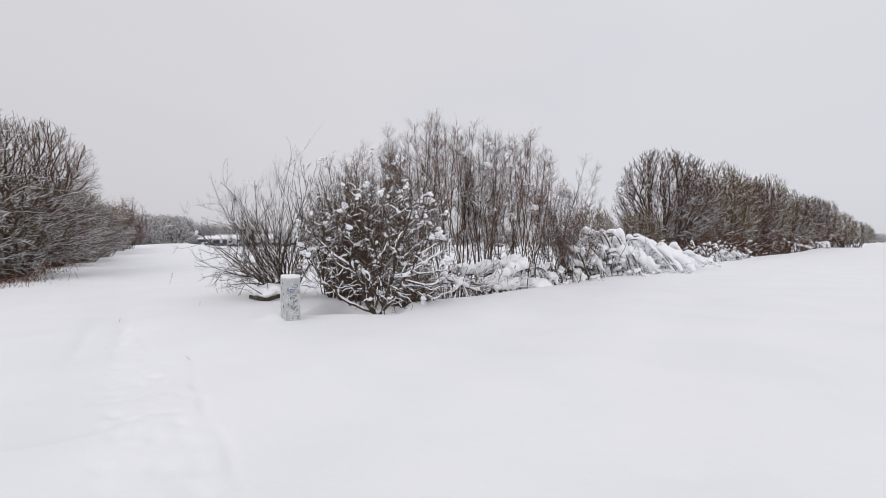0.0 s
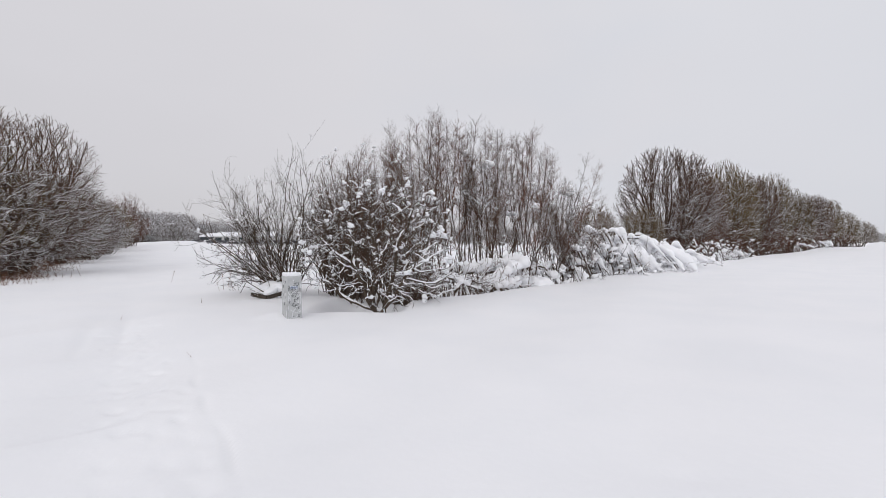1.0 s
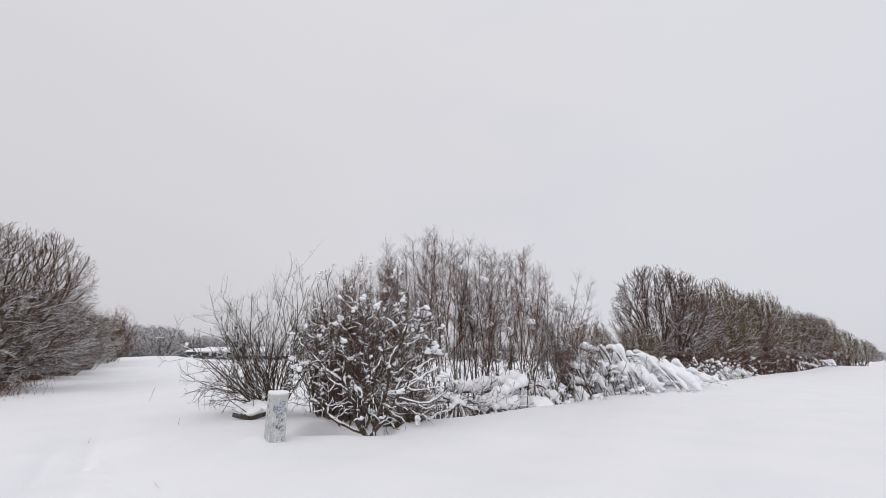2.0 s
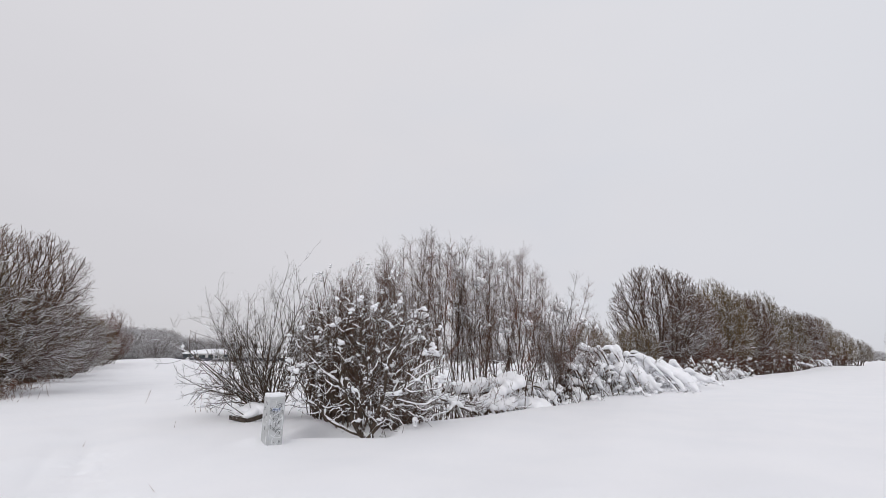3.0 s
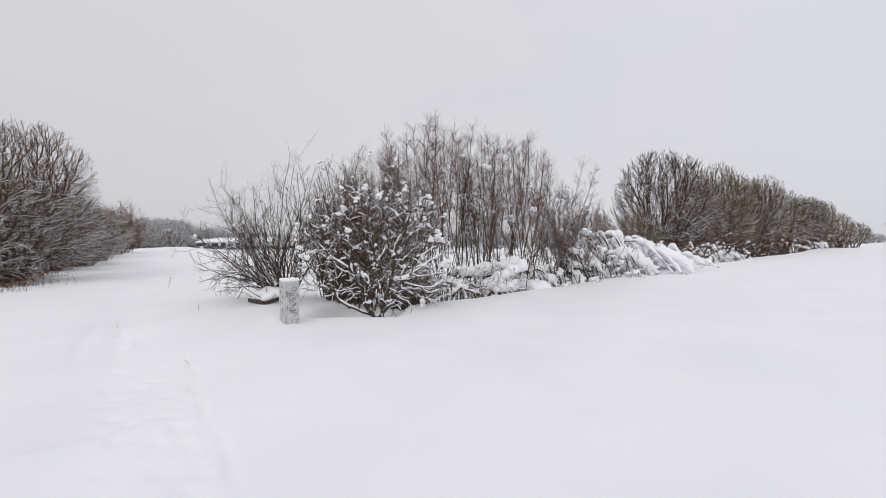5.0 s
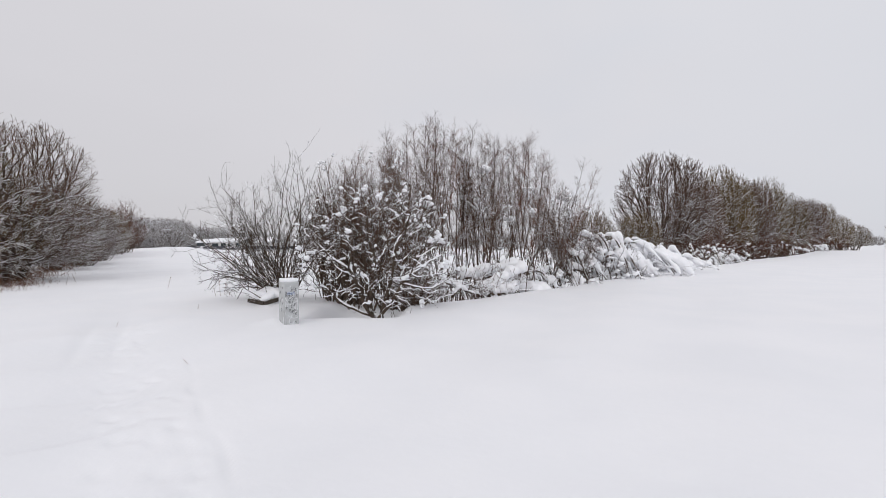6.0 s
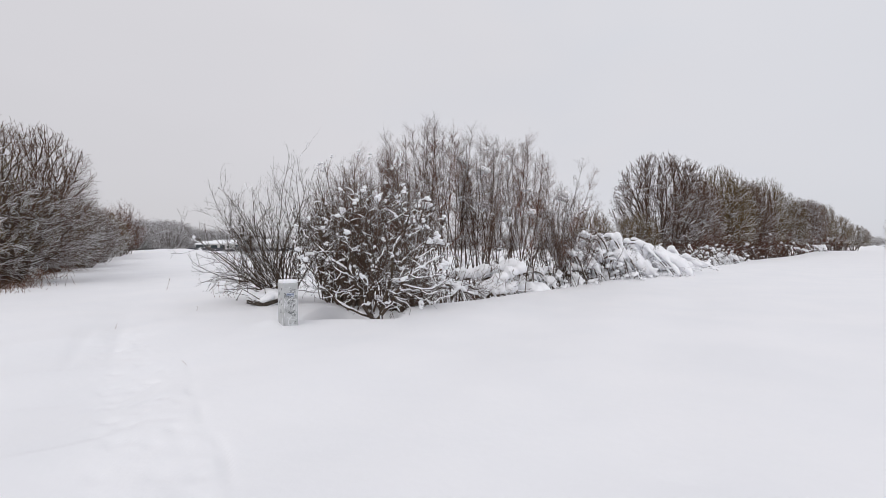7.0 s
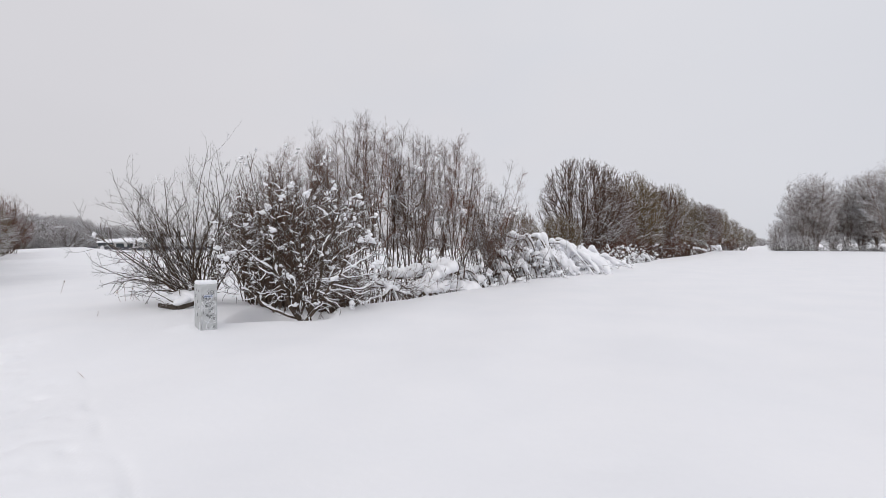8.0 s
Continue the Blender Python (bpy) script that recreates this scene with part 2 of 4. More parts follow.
def height(x, y):
    """Height of the snow: a level track, lower ground in the wedge between its two branches and beside its far edges."""
    x, y = np.asarray(x, float), np.asarray(y, float)
    sB = -(x + 1.7) * 0.716 + (y - 10.05) * 0.698
    sA = (x + 3.5) * 0.85 + (y - 9.9) * 0.52
    k = 0.8
    low = -k * np.log(np.exp(-np.clip(sA / 2.2, -40, 40) / k) + np.exp(-np.clip(sB, -40, 40) / k))
    z = -1.15 * smooth01((low + 0.2) / 4.0)
    sL = -(x + 15.0) * 0.83 - (y - 15.0) * 0.56
    z = z - 0.9 * smooth01(sL / 5.0)
    z = z + 1.3 * np.exp(-((x + 40) / 30) ** 2 - ((y - 92) / 52) ** 2) + 0.5 * np.exp(-((x + 50) / 14) ** 2 - ((y - 104) / 20) ** 2)
    z = z - 0.62 * smooth01((y - 9.75) / 0.75) * smooth01((14.5 - y) / 2.5) * smooth01((x + 3.25) / 0.7) * smooth01((-0.7 - x) / 0.9)
    z = z + 0.12 * np.exp(-((x + 3.40) / 0.36) ** 2 - ((y - 9.15) / 0.4) ** 2)
    near = np.exp(-(x * x + y * y) / 90.0 ** 2)
    z = z + near * (0.035 * np.sin(0.9 * x + 0.4 * y) * np.sin(0.35 * x - 0.8 * y + 1) + 0.02 * np.sin(2.1 * x - 1.3 * y))
    a, b = (x - 12.6) * 0.70 + (y - 26.2) * 0.716, -(x - 12.6) * 0.716 + (y - 26.2) * 0.70
    z = z + 0.75 * np.exp(-(a / 3.0) ** 2 - ((b - 0.9) / 1.3) ** 2)
    far = np.hypot(x, y)
    z = z - 1.3 * smooth01((far - 120) / 90) * smooth01((x + 10) / 60)
    return z


def gz(x, y):
    return float(height(x, y))


def axis(inner0, inner1, step, out0, out1, grow):
    """Even steps inside, growing ones outside."""
    a = list(np.arange(inner0, inner1, step))
    lo, s = inner0, step
    left = []
    while lo > out0:
        s *= grow
        lo -= s
        left.append(lo)
    hi, s, right = a[-1], step, []
    while hi < out1:
        s *= grow
        hi += s
        right.append(hi)
    return np.array(left[::-1] + a + right)


def build_ground():
    rng = np.random.default_rng(3)
    gx = axis(-5.4, 0.1, 0.038, -2600, 2600, 1.075)
    gy = axis(2.0, 8.0, 0.038, -1500, 2800, 1.075)
    X, Y = np.meshgrid(gx, gy)
    Z = height(X, Y)
    # foot trail, half filled by later snowfall
    way = np.array([-0.585, 0.811])
    side = np.array([0.811, 0.585])
    for i in range(170):
        c = np.array([-1.5, 2.35]) + way * (i * 0.052 + rng.normal(0, 0.08)) + side * (rng.choice([-0.24, 0.02, 0.17]) + rng.normal(0, 0.10))
        turn = rng.normal(0, 0.5)
        a, b = way * math.cos(turn) + side * math.sin(turn), side * math.cos(turn) - way * math.sin(turn)
        du, dv = (X - c[0]) * a[0] + (Y - c[1]) * a[1], (X - c[0]) * b[0] + (Y - c[1]) * b[1]
        deep = rng.uniform(0.004, 0.019) if i % 3 else -rng.uniform(0.002, 0.008)   # prints, and the crumbs thrown up beside them
        Z -= deep * np.exp(-np.abs(du / rng.uniform(0.08, 0.15)) ** 2.6 - np.abs(dv / rng.uniform(0.04, 0.07)) ** 2.6)
    u = (X + 0.98) * -0.546 + (Y - 2.3) * 0.838
    s = (X + 0.98) * 0.838 + (Y - 2.3) * 0.546
    Z -= 0.030 * np.exp(-np.abs((s - 0.04 * np.sin(1.7 * u) - 0.02 * np.sin(5.3 * u)) / 0.026) ** 1.5) * smooth01((5.4 - u) / 2) * (0.55 + 0.45 * np.sin(u * 6.1 + np.sin(u * 2.3)))
    s2 = s + 0.62
    Z -= 0.05 * np.exp(-((s2 + 0.35) / 0.5) ** 2) * smooth01((40 - u) / 20)
    for c0 in (-0.15, 0.35):
        Z -= 0.034 * np.exp(-((s2 + 0.6 - c0) / 0.09) ** 2) * smooth01((u - 4) / 4) * smooth01((60 - u) / 20)
    # low drifts beside the trail
    for cx, cy, tall in ((-5.0, 5.8, 0.022), (-3.1, 3.5, 0.016), (-4.2, 4.4, 0.012), (-6.4, 7.6, 0.022), (1.6, 4.2, 0.010), (3.4, 6.0, 0.012)):
        du, dv = (X - cx) * 0.80 + (Y - cy) * 0.60, -(X - cx) * 0.60 + (Y - cy) * 0.80 + 0.06 * np.sin(2.2 * X + cx)
        Z += tall * np.exp(-(du / 0.8) ** 2) * np.where(dv > 0, np.exp(-(dv / 0.07) ** 2), np.exp(-(dv / 0.5) ** 2))
    # wind ripples and small hollows
    for i in range(260):
        cx, cy = rng.uniform(-10, 9), rng.uniform(1.5, 16)
        r, a = rng.uniform(0.08, 0.6), rng.uniform(0, 3.14)
        du, dv = (X - cx) * math.cos(a) + (Y - cy) * math.sin(a), -(X - cx) * math.sin(a) + (Y - cy) * math.cos(a)
        Z += rng.normal(0, 0.006) * np.exp(-(du / (2.2 * r)) ** 2 - (dv / r) ** 2)
    ny, nx = X.shape
    idx = np.arange(nx * ny).reshape(ny, nx)
    q = np.stack([idx[:-1, :-1], idx[:-1, 1:], idx[1:, 1:], idx[1:, :-1]], -1).reshape(-1, 4)
    g = Geo()
    g.add(np.stack([X, Y, Z], -1).reshape(-1, 3), quads=q)
    ob = part("ground", g, M_FIELD)
    tagged(ob, "level snow-covered track and field with a faint foot trail", "snow field", kind="structure")


build_ground()


# ------------------------------------------------------------------ plants
def unit(a):
    return a / (np.linalg.norm(a, axis=-1, keepdims=True) + 1e-9)


def shoots(rng, start, way, length, K, wander, up):
    """Polylines of K points that wander and bend towards the sky (up > 0) or the ground."""
    N = len(start)
    P = np.zeros((N, K, 3))
    P[:, 0] = start
    d = unit(way)
    for k in range(1, K):
        d = unit(d + rng.normal(0, wander, (N, 3)) + np.array([0, 0, up]))
        P[:, k] = P[:, k - 1] + d * (length / (K - 1))[:, None]
    return P


def reach(s, d, env):
    """How far a ray from s along d goes before it leaves the crown's outline."""
    c, r = env
    o, e = (s - c) / r, d / r
    A, B, C = (e * e).sum(1), (o * e).sum(1), (o * o).sum(1) - 1
    disc = np.sqrt(np.maximum(B * B - A * C, 0))
    return np.maximum(np.where(C < 0, (-B + disc) / A, 0.12), 0.08)


def side_shoots(rng, P, R, lv, env):
    """Starts, ways, lengths and parent radii of shoots that leave the polylines P."""
    N, K = R.shape
    L = np.linalg.norm(np.diff(P, axis=1), axis=2).sum(1)
    n = np.maximum(1, rng.poisson(lv["per"] * (L / (L.mean() + 1e-9)) ** 0.8))
    who = np.repeat(np.arange(N), n)
    t0 = lv["t0"]
    t = t0 + (0.99 - t0) * rng.random(len(who)) ** lv.get("skew", 0.8)
    f = t * (K - 1)
    i = np.minimum(f.astype(int), K - 2)
    w = (f - i)[:, None]
    s = P[who, i] * (1 - w) + P[who, i + 1] * w
    tan = unit(P[who, i + 1] - P[who, i])
    rad = R[who, i] * (1 - w[:, 0]) + R[who, i + 1] * w[:, 0]
    rnd = unit(np.cross(tan, rng.normal(0, 1, tan.shape)))
    a = np.radians(lv["angle"] * (1 + rng.normal(0, 0.25, len(who))))[:, None]
    d = unit(tan * np.cos(a) + rnd * np.sin(a) + np.array([0, 0, lv.get("lift", 0)]))
    size = lv["cap"] if "cap" in lv else L[who] * lv["ratio"]
    length = size * (1 - lv.get("taper", 0.55) * t) * rng.uniform(0.6, 1.25, len(who))
    if env is not None:
        length = np.minimum(length, reach(s, d, env) * rng.uniform(0.75, 1.05, len(who)))
    return s, d, length, rad


def hold(P, env):
    """Bends shoots that leave the crown's outline back to it."""
    if env is None:
        return P
    c, r = env
    o = (P - c) / r
    n = np.linalg.norm(o, axis=2, keepdims=True)
    return c + o * np.where(n > 1, (1 + (n - 1) * 0.25) / np.maximum(n, 1e-6), 1) * r


def taper_to(r0, r1, K):
    t = np.linspace(0, 1, K)
    return r0[:, None] * (1 - t) + np.broadcast_to(r1, r0.shape)[:, None] * t


def snow_on(g, rng, P, R, thick, share, sides, limit=0.85):
    """Sleeves of snow lying along the upper side of branches that are not too steep."""
    N, K = R.shape
    if not N:
        return
    T = unit(np.gradient(P, axis=1))
    flat = np.clip((limit - np.abs(T[:, :, 2])) / 0.30, 0, 1)
    n = rng.random((N, K))
    thick = np.broadcast_to(thick, (N, K))
    if K <= 6:   # short twigs are laden along their whole length or not at all
        n = np.broadcast_to(rng.random((N, 1)), (N, K))
        gate = np.where(n > 1 - share * 0.8, 1.0, 0.0) * np.interp(np.linspace(0, 1, K), [0, 0.2, 0.75, 1], [0.65, 1, 1, 0.4])
    else:
        for _ in range(2):
            n = (n + np.roll(n, 1, 1) + np.roll(n, -1, 1)) / 3
        gate = np.clip((n + rng.normal(0, 0.06, (N, 1)) - (0.72 - share * 0.45)) * 8, 0, 1)
    r = thick * flat * gate * rng.uniform(0.7, 1.25, (N, K)) * rng.uniform(0.6, 1.0, (N, 1))
    use = (r / thick).max(1) > 0.2
    r, Rs = r[use], R[use]
    Q = P[use].copy()
    hide = r < thick[use] * 0.12
    Q[:, :, 2] += np.where(hide, 0, Rs * 0.7 + r * 0.4)
    g.tubes(Q, np.where(hide, np.minimum(Rs * 0.3, 0.002), r + Rs * 0.35), sides)


def clumps_on(g, rng, P, count, size, detail=1):
    """Loose balls of snow caught on twigs."""
    N, K, _ = P.shape
    i, k = rng.integers(0, N, count), rng.integers(1, K, count)
    run = unit(P[i, k] - P[i, k - 1])
    big = size * rng.uniform(0.25, 1.0, (count, 1)) ** 1.6
    C, S = [], []
    for j in range(4):   # a heap of uneven lumps along the twig
        s = big * rng.uniform(0.45, 0.95, (count, 1)) * rng.uniform(0.75, 1.25, (count, 3)) * np.array([[1.15, 1.15, 0.75]])
        c = P[i, k] + run * big * rng.uniform(-1.2, 1.2, (count, 1)) + rng.normal(0, 0.25, (count, 3)) * big
        c[:, 2] += s[:, 2] * 0.45
        C.append(c)
        S.append(s)
    g.blobs(np.concatenate(C), np.concatenate(S), rng, detail)


def plant(name, at, label, category, group, seed, stems, levels, mats, env=None, snow=(), clumps=None, turn=0.0, split=2):
    """A woody plant. stems: rows of (way, length, radius, start offset); levels: dicts for each order of side shoots;
    mats: stem, branch and twig materials; snow: thickness and share for each order; split: orders built branch by branch."""
    rng = np.random.default_rng(seed)
    root = thing(name, at, label, category, group, turn)
    way = unit(np.array([s[0] for s in stems], float))
    length = np.array([s[1] for s in stems], float)
    rad = np.array([s[2] for s in stems], float)
    start = np.array([s[3] for s in stems], float)
    if env is not None:
        length = np.minimum(length, reach(start + np.array([0, 0, 0.3]), way, env) * 0.97)
    first = levels[0]
    P = hold(shoots(rng, start, way, length, first["K"], first["wander"], first["up"]), env)
    R = taper_to(rad, rad * first.get("tip", 0.25), first["K"])
    orders = [(P, R)]
    for lv in levels[1:]:
        s, d, ln, pr = side_shoots(rng, P, R, lv, env)
        P = hold(shoots(rng, s, d, ln, lv["K"], lv["wander"], lv["up"]), env)
        r0 = np.minimum(pr * 0.7, lv["rad"] * rng.uniform(0.7, 1.2, len(pr)))
        R = taper_to(r0, r0 * lv.get("tip", 0.35), lv["K"])
        orders.append((P, R))
    names = ("trunk" if len(stems) == 1 else "stem", "branch")
    for k in range(split):
        p, r = orders[k]
        for j in range(len(p)):
            g = Geo()
            g.tubes(p[j:j + 1], r[j:j + 1], (8, 5)[k])
            part(names[k], g, mats[k], root)
    rest = orders[split:]
    if split == 0:
        g = Geo()
        g.tubes(*orders[0], 5)
        part("trunk", g, mats[0], root)
        rest = orders[1:]
    g = Geo()
    for k, (p, r) in enumerate(rest):
        g.tubes(p, r, 3 if k or split > 1 or split == 0 else 4)
    tagged(part("crown", g, mats[2], root), "fine bare twigs", kind="stuff")
    g = Geo()
    for (p, r), (thick, share) in zip(orders, snow):
        if share > 0:
            snow_on(g, rng, p, r, thick, share, 5 if thick > 0.02 else 4)
    if clumps:
        order, count, size = clumps
        clumps_on(g, rng, orders[order][0], count, size, 2 if size > 0.07 else 1)
    if g.v:
        tagged(part("snow_cover", g, M_SNOW, root), "white snow lying on the branches", kind="stuff")
    return root


def ring_stems(rng, count, tilt, length, radius, spread):
    """Stems that leave one stool in all directions."""
    rows = []
    for i in range(count):
        a = i * 2.4 + rng.uniform(-0.5, 0.5)
        q = radians(tilt * (i + 0.5) / count * 2)
        rows.append(((math.cos(a) * math.sin(q), math.sin(a) * math.sin(q), math.cos(q)), length * rng.uniform(0.8, 1.1),
                     radius * rng.uniform(0.6, 1.2), (math.cos(a) * spread * rng.random(), math.sin(a) * spread * rng.random(), -0.15)))
    return rows


def grow(rng, stems, aims, step, near, kill, rounds, jitter=0.25, keep=0.4, up=0.0, least=0.3):
    """Grows shoots towards a cloud of aims; each aim draws the closest shoot until it is reached.
    keep: how far a shoot holds its way; up: its bent towards the sky; least: how sharply it may turn (a cosine)."""
    pos, par, way = [], [], []
    for w, length, start in stems:
        d, p, last = Vector(w).normalized(), Vector(start), -1
        for i in range(max(2, int(length / step))):
            pos.append(tuple(p))
            way.append(tuple(d))
            par.append(last)
            last = len(pos) - 1
            d = (d + Vector(rng.normal(0, 0.25 * jitter, 3)) + Vector((0, 0, 0.02))).normalized()
            p = p + d * step
    pos, way = np.array(pos), np.array(way)
    dist = np.full(len(aims), 1e9)
    who = np.zeros(len(aims), int)
    forks = np.zeros(len(pos), int)
    first = 0
    for _ in range(rounds):
        fresh = pos[first:]
        if not len(fresh) or not len(aims):
            break
        d2 = (fresh * fresh).sum(1)[None] - 2 * aims @ fresh.T
        k = d2.argmin(1)
        dm = np.linalg.norm(aims - fresh[k], axis=1)
        better = dm < dist
        dist = np.where(better, dm, dist)
        who = np.where(better, k + first, who)
        left = dist > kill
        aims, dist, who = aims[left], dist[left], who[left]
        pull = dist < near
        if not pull.any():
            break
        nodes, inv = np.unique(who[pull], return_inverse=True)
        acc = np.zeros((len(nodes), 3))
        np.add.at(acc, inv, unit(aims[pull] - pos[who[pull]]))
        ok = (forks[nodes] < 3) & ((unit(acc) * way[nodes]).sum(1) > least)
        nodes, acc = nodes[ok], acc[ok]
        d = unit(unit(acc) + way[nodes] * keep + rng.normal(0, jitter, acc.shape) + np.array([0, 0, up]))
        forks[nodes] += 1
        first = len(pos)
        pos = np.concatenate([pos, pos[nodes] + d * step * rng.uniform(0.8, 1.2, (len(nodes), 1))])
        way = np.concatenate([way, d])
        forks = np.concatenate([forks, np.zeros(len(nodes), int)])
        par.extend(nodes.tolist())
    return pos, np.array(par)


def fan_out(rng, base, aims, count, forward, bend, step, rise=1.0):
    """Grows boughs that fork again and again towards a cloud of aims, one twig for each aim."""
    pos, par = [], []

    def curve(last, a, b, d):
        run = b - a
        dist = float(np.linalg.norm(run))
        k = max(1, min(12, int(dist / step)))
        side = rng.normal(0, bend, 3) * dist
        for j in range(1, k + 1):
            t = j / k
            h = 2 * t * t * t - 3 * t * t + 1
            p = a * h + b * (1 - h) + d * dist * 0.6 * (t * t * t - 2 * t * t + t) + run * 0.9 * (t * t * t - t * t) + side * 4 * t * (1 - t) * (1 - 0.5 * t)
            pos.append(p)
            par.append(last)
            last = len(pos) - 1
        out = pos[-1] - (pos[-2] if k > 1 else a)
        return last, unit(out + run / (dist + 1e-9) * 0.3 * np.linalg.norm(out))

    todo = []
    turn = np.arctan2(aims[:, 1], aims[:, 0])
    order = np.argsort(turn + rng.normal(0, 0.25, len(aims)))
    for group in np.array_split(order, count):
        a = aims[group].mean(0)
        start = np.array(base) + np.array([a[0], a[1], 0]) * rng.uniform(0.02, 0.10)
        pos.append(start)
        par.append(-1)
        todo.append((len(pos) - 1, unit(np.array([a[0] * 0.25, a[1] * 0.25, 1.0]) * rise + a * (1 - rise)), aims[group], 0))
    while todo:
        last, d, goal, depth = todo.pop()
        a = pos[last]
        if len(goal) == 1:
            curve(last, a, goal[0], d)
            continue
        mid = goal.mean(0)
        far = np.linalg.norm(mid - a) + 1e-6
        size = math.sqrt(((goal - mid) ** 2).sum(1).mean())
        f = max(rng.uniform(*forward), (1 - 1.5 * size / far) * rng.uniform(0.6, 1.0))
        last, d = curve(last, a, a + (mid - a) * f, d)
        rel = goal - mid
        if depth < 2:
            rel = rel / size * 0.4 + unit(goal - pos[last])
            rel = rel - rel.mean(0)
        w = rel[(rel * rel).sum(1).argmax()]
        w = rel.T @ (rel @ w)
        key = rel @ (rel.T @ (rel @ w))
        cut = max(1, min(len(goal) - 1, int(len(goal) * rng.uniform(0.25, 0.75) + 0.5)))
        o = np.argsort(key)
        todo.append((last, d, goal[o[:cut]], depth + 1))
        todo.append((last, d, goal[o[cut:]], depth + 1))
    return np.array(pos), np.array(par)


def strands(pos, par, tip, power):
    """Splits a grown crown into strands that run from fork to tip, with radii that add up at each fork."""
    n = len(pos)
    load = np.zeros(n)
    best, best_load = np.full(n, -1), np.zeros(n)
    for i in range(n - 1, -1, -1):
        if load[i] == 0:
            load[i] = tip ** power
        p = par[i]
        if p >= 0:
            load[p] += load[i]
            if load[i] > best_load[p]:
                best[p], best_load[p] = i, load[i]
    rad = load ** (1 / power)
    out = []
    for i in range(n):
        p = par[i]
        if p >= 0 and best[p] == i:
            continue
        chain = [i]
        while best[chain[-1]] >= 0:
            chain.append(best[chain[-1]])
        pts, r = pos[chain], rad[chain]
        if p >= 0:
            pts, r = np.concatenate([pos[p:p + 1], pts]), np.concatenate([r[:1], r])
        if len(pts) > 1:
            out.append((pts, r, p < 0))
    return out


def evenly(rows, K):
    t = np.linspace(0, 1, K)
    P = np.zeros((len(rows), K, 3))
    R = np.zeros((len(rows), K))
    for i, (p, r, _) in enumerate(rows):
        u = np.linspace(0, 1, len(p))
        for a in range(3):
            P[i, :, a] = np.interp(t, u, p[:, a])
        R[i] = np.interp(t, u, r)
    return P, R


def crown_plant(name, label, category, group, seed, net, tip, mats, apart=60, power=2.35, twig=None, snow=None, fine_snow=0.2, clumps=None):
    """A plant out of a grown net of shoots. apart: how many of its thickest boughs are parts of their own; twig: number and length
    of side twigs on each strand; snow: least radius, radius per branch radius, greatest radius and share; fine_snow: share on twigs."""
    rng = np.random.default_rng(seed)
    root = thing(name, (0, 0, 0), label, category, group)
    rows = strands(*net, tip, power)
    rows.sort(key=lambda c: -c[1][0] - 10 * c[2])
    roots = sum(c[2] for c in rows)
    cover = Geo()

    def lay(P, R, share, sides):
        if snow and share > 0:
            snow_on(cover, rng, P, R, np.minimum(snow[0] + R * snow[1], snow[2]), share, sides)

    for p, r, base in rows[:apart]:
        P, R = evenly([(p, r, base)], min(26, max(5, len(p))))
        g = Geo()
        g.tubes(P, R, 8 if base else 6)
        part(("trunk" if roots == 1 else "stem") if base else "branch", g, mats[0] if base else mats[1], root)
        lay(P, R, snow[3] if snow else 0, 6)
    g = Geo()
    caught = []
    for lo, hi, K in ((0, 3, 3), (4, 6, 5), (7, 12, 9), (13, 999, 18)):
        use = [c for c in rows[apart:] if lo <= len(c[0]) <= hi]
        if not use:
            continue
        P, R = evenly(use, K)
        g.tubes(P, R, 3 if K < 9 else 4)
        if K > 3:
            caught.append(P)
        lay(P, R, fine_snow if K < 9 else (snow[3] * 0.9 if snow else 0), 4)
        if twig:
            s, d, ln, pr = side_shoots(rng, P, R, dict(per=twig[0] * K / 5, angle=40, cap=twig[1], t0=0.1, taper=0.1, lift=0.05), None)
            Q = shoots(rng, s, d, ln, 4, 0.13, 0.02)
            r = taper_to(np.full(len(Q), tip), tip * 0.6, 4)
            g.tubes(Q, r, 3)
            lay(Q, r, fine_snow * 0.5, 3)
            if len(twig) > 2:
                s, d, ln, pr = side_shoots(rng, Q, r, dict(per=twig[2], angle=42, cap=twig[1] * 0.5, t0=0.12, taper=0.3, lift=0.04), None)
                g.tubes(shoots(rng, s, d, ln, 3, 0.12, 0.02), taper_to(np.full(len(s), tip * 0.8), tip * 0.5, 3), 3)
    tagged(part("crown", g, mats[2], root), "fine bare twigs", kind="stuff")
    if clumps:
        for P in caught:
            clumps_on(cover, rng, P, int(clumps[0] * len(P) / sum(len(c) for c in caught)), clumps[1], 2 if clumps[1] > 0.07 else 1)
    if cover.v:
        tagged(part("snow_cover", cover, M_SNOW, root), "white snow lying on the branches", kind="stuff")
    return root


def dome_cloud(rng, count, centre, radii, floor, shell=0.5):
    """Aims in an ellipsoid cut off at the floor, denser towards its skin."""
    d = unit(rng.normal(0, 1, (count * 3, 3)))
    r = np.where(rng.random(count * 3) < shell, rng.uniform(0.75, 1.0, count * 3), rng.random(count * 3) ** (1 / 3))
    r = r * (1 + 0.06 * np.sin(d[:, 0] * 5 + 1) * np.sin(d[:, 2] * 6 + 2 * d[:, 1]))
    p = np.array(centre) + d * r[:, None] * np.array(radii)
    return p[p[:, 2] > floor][:count]


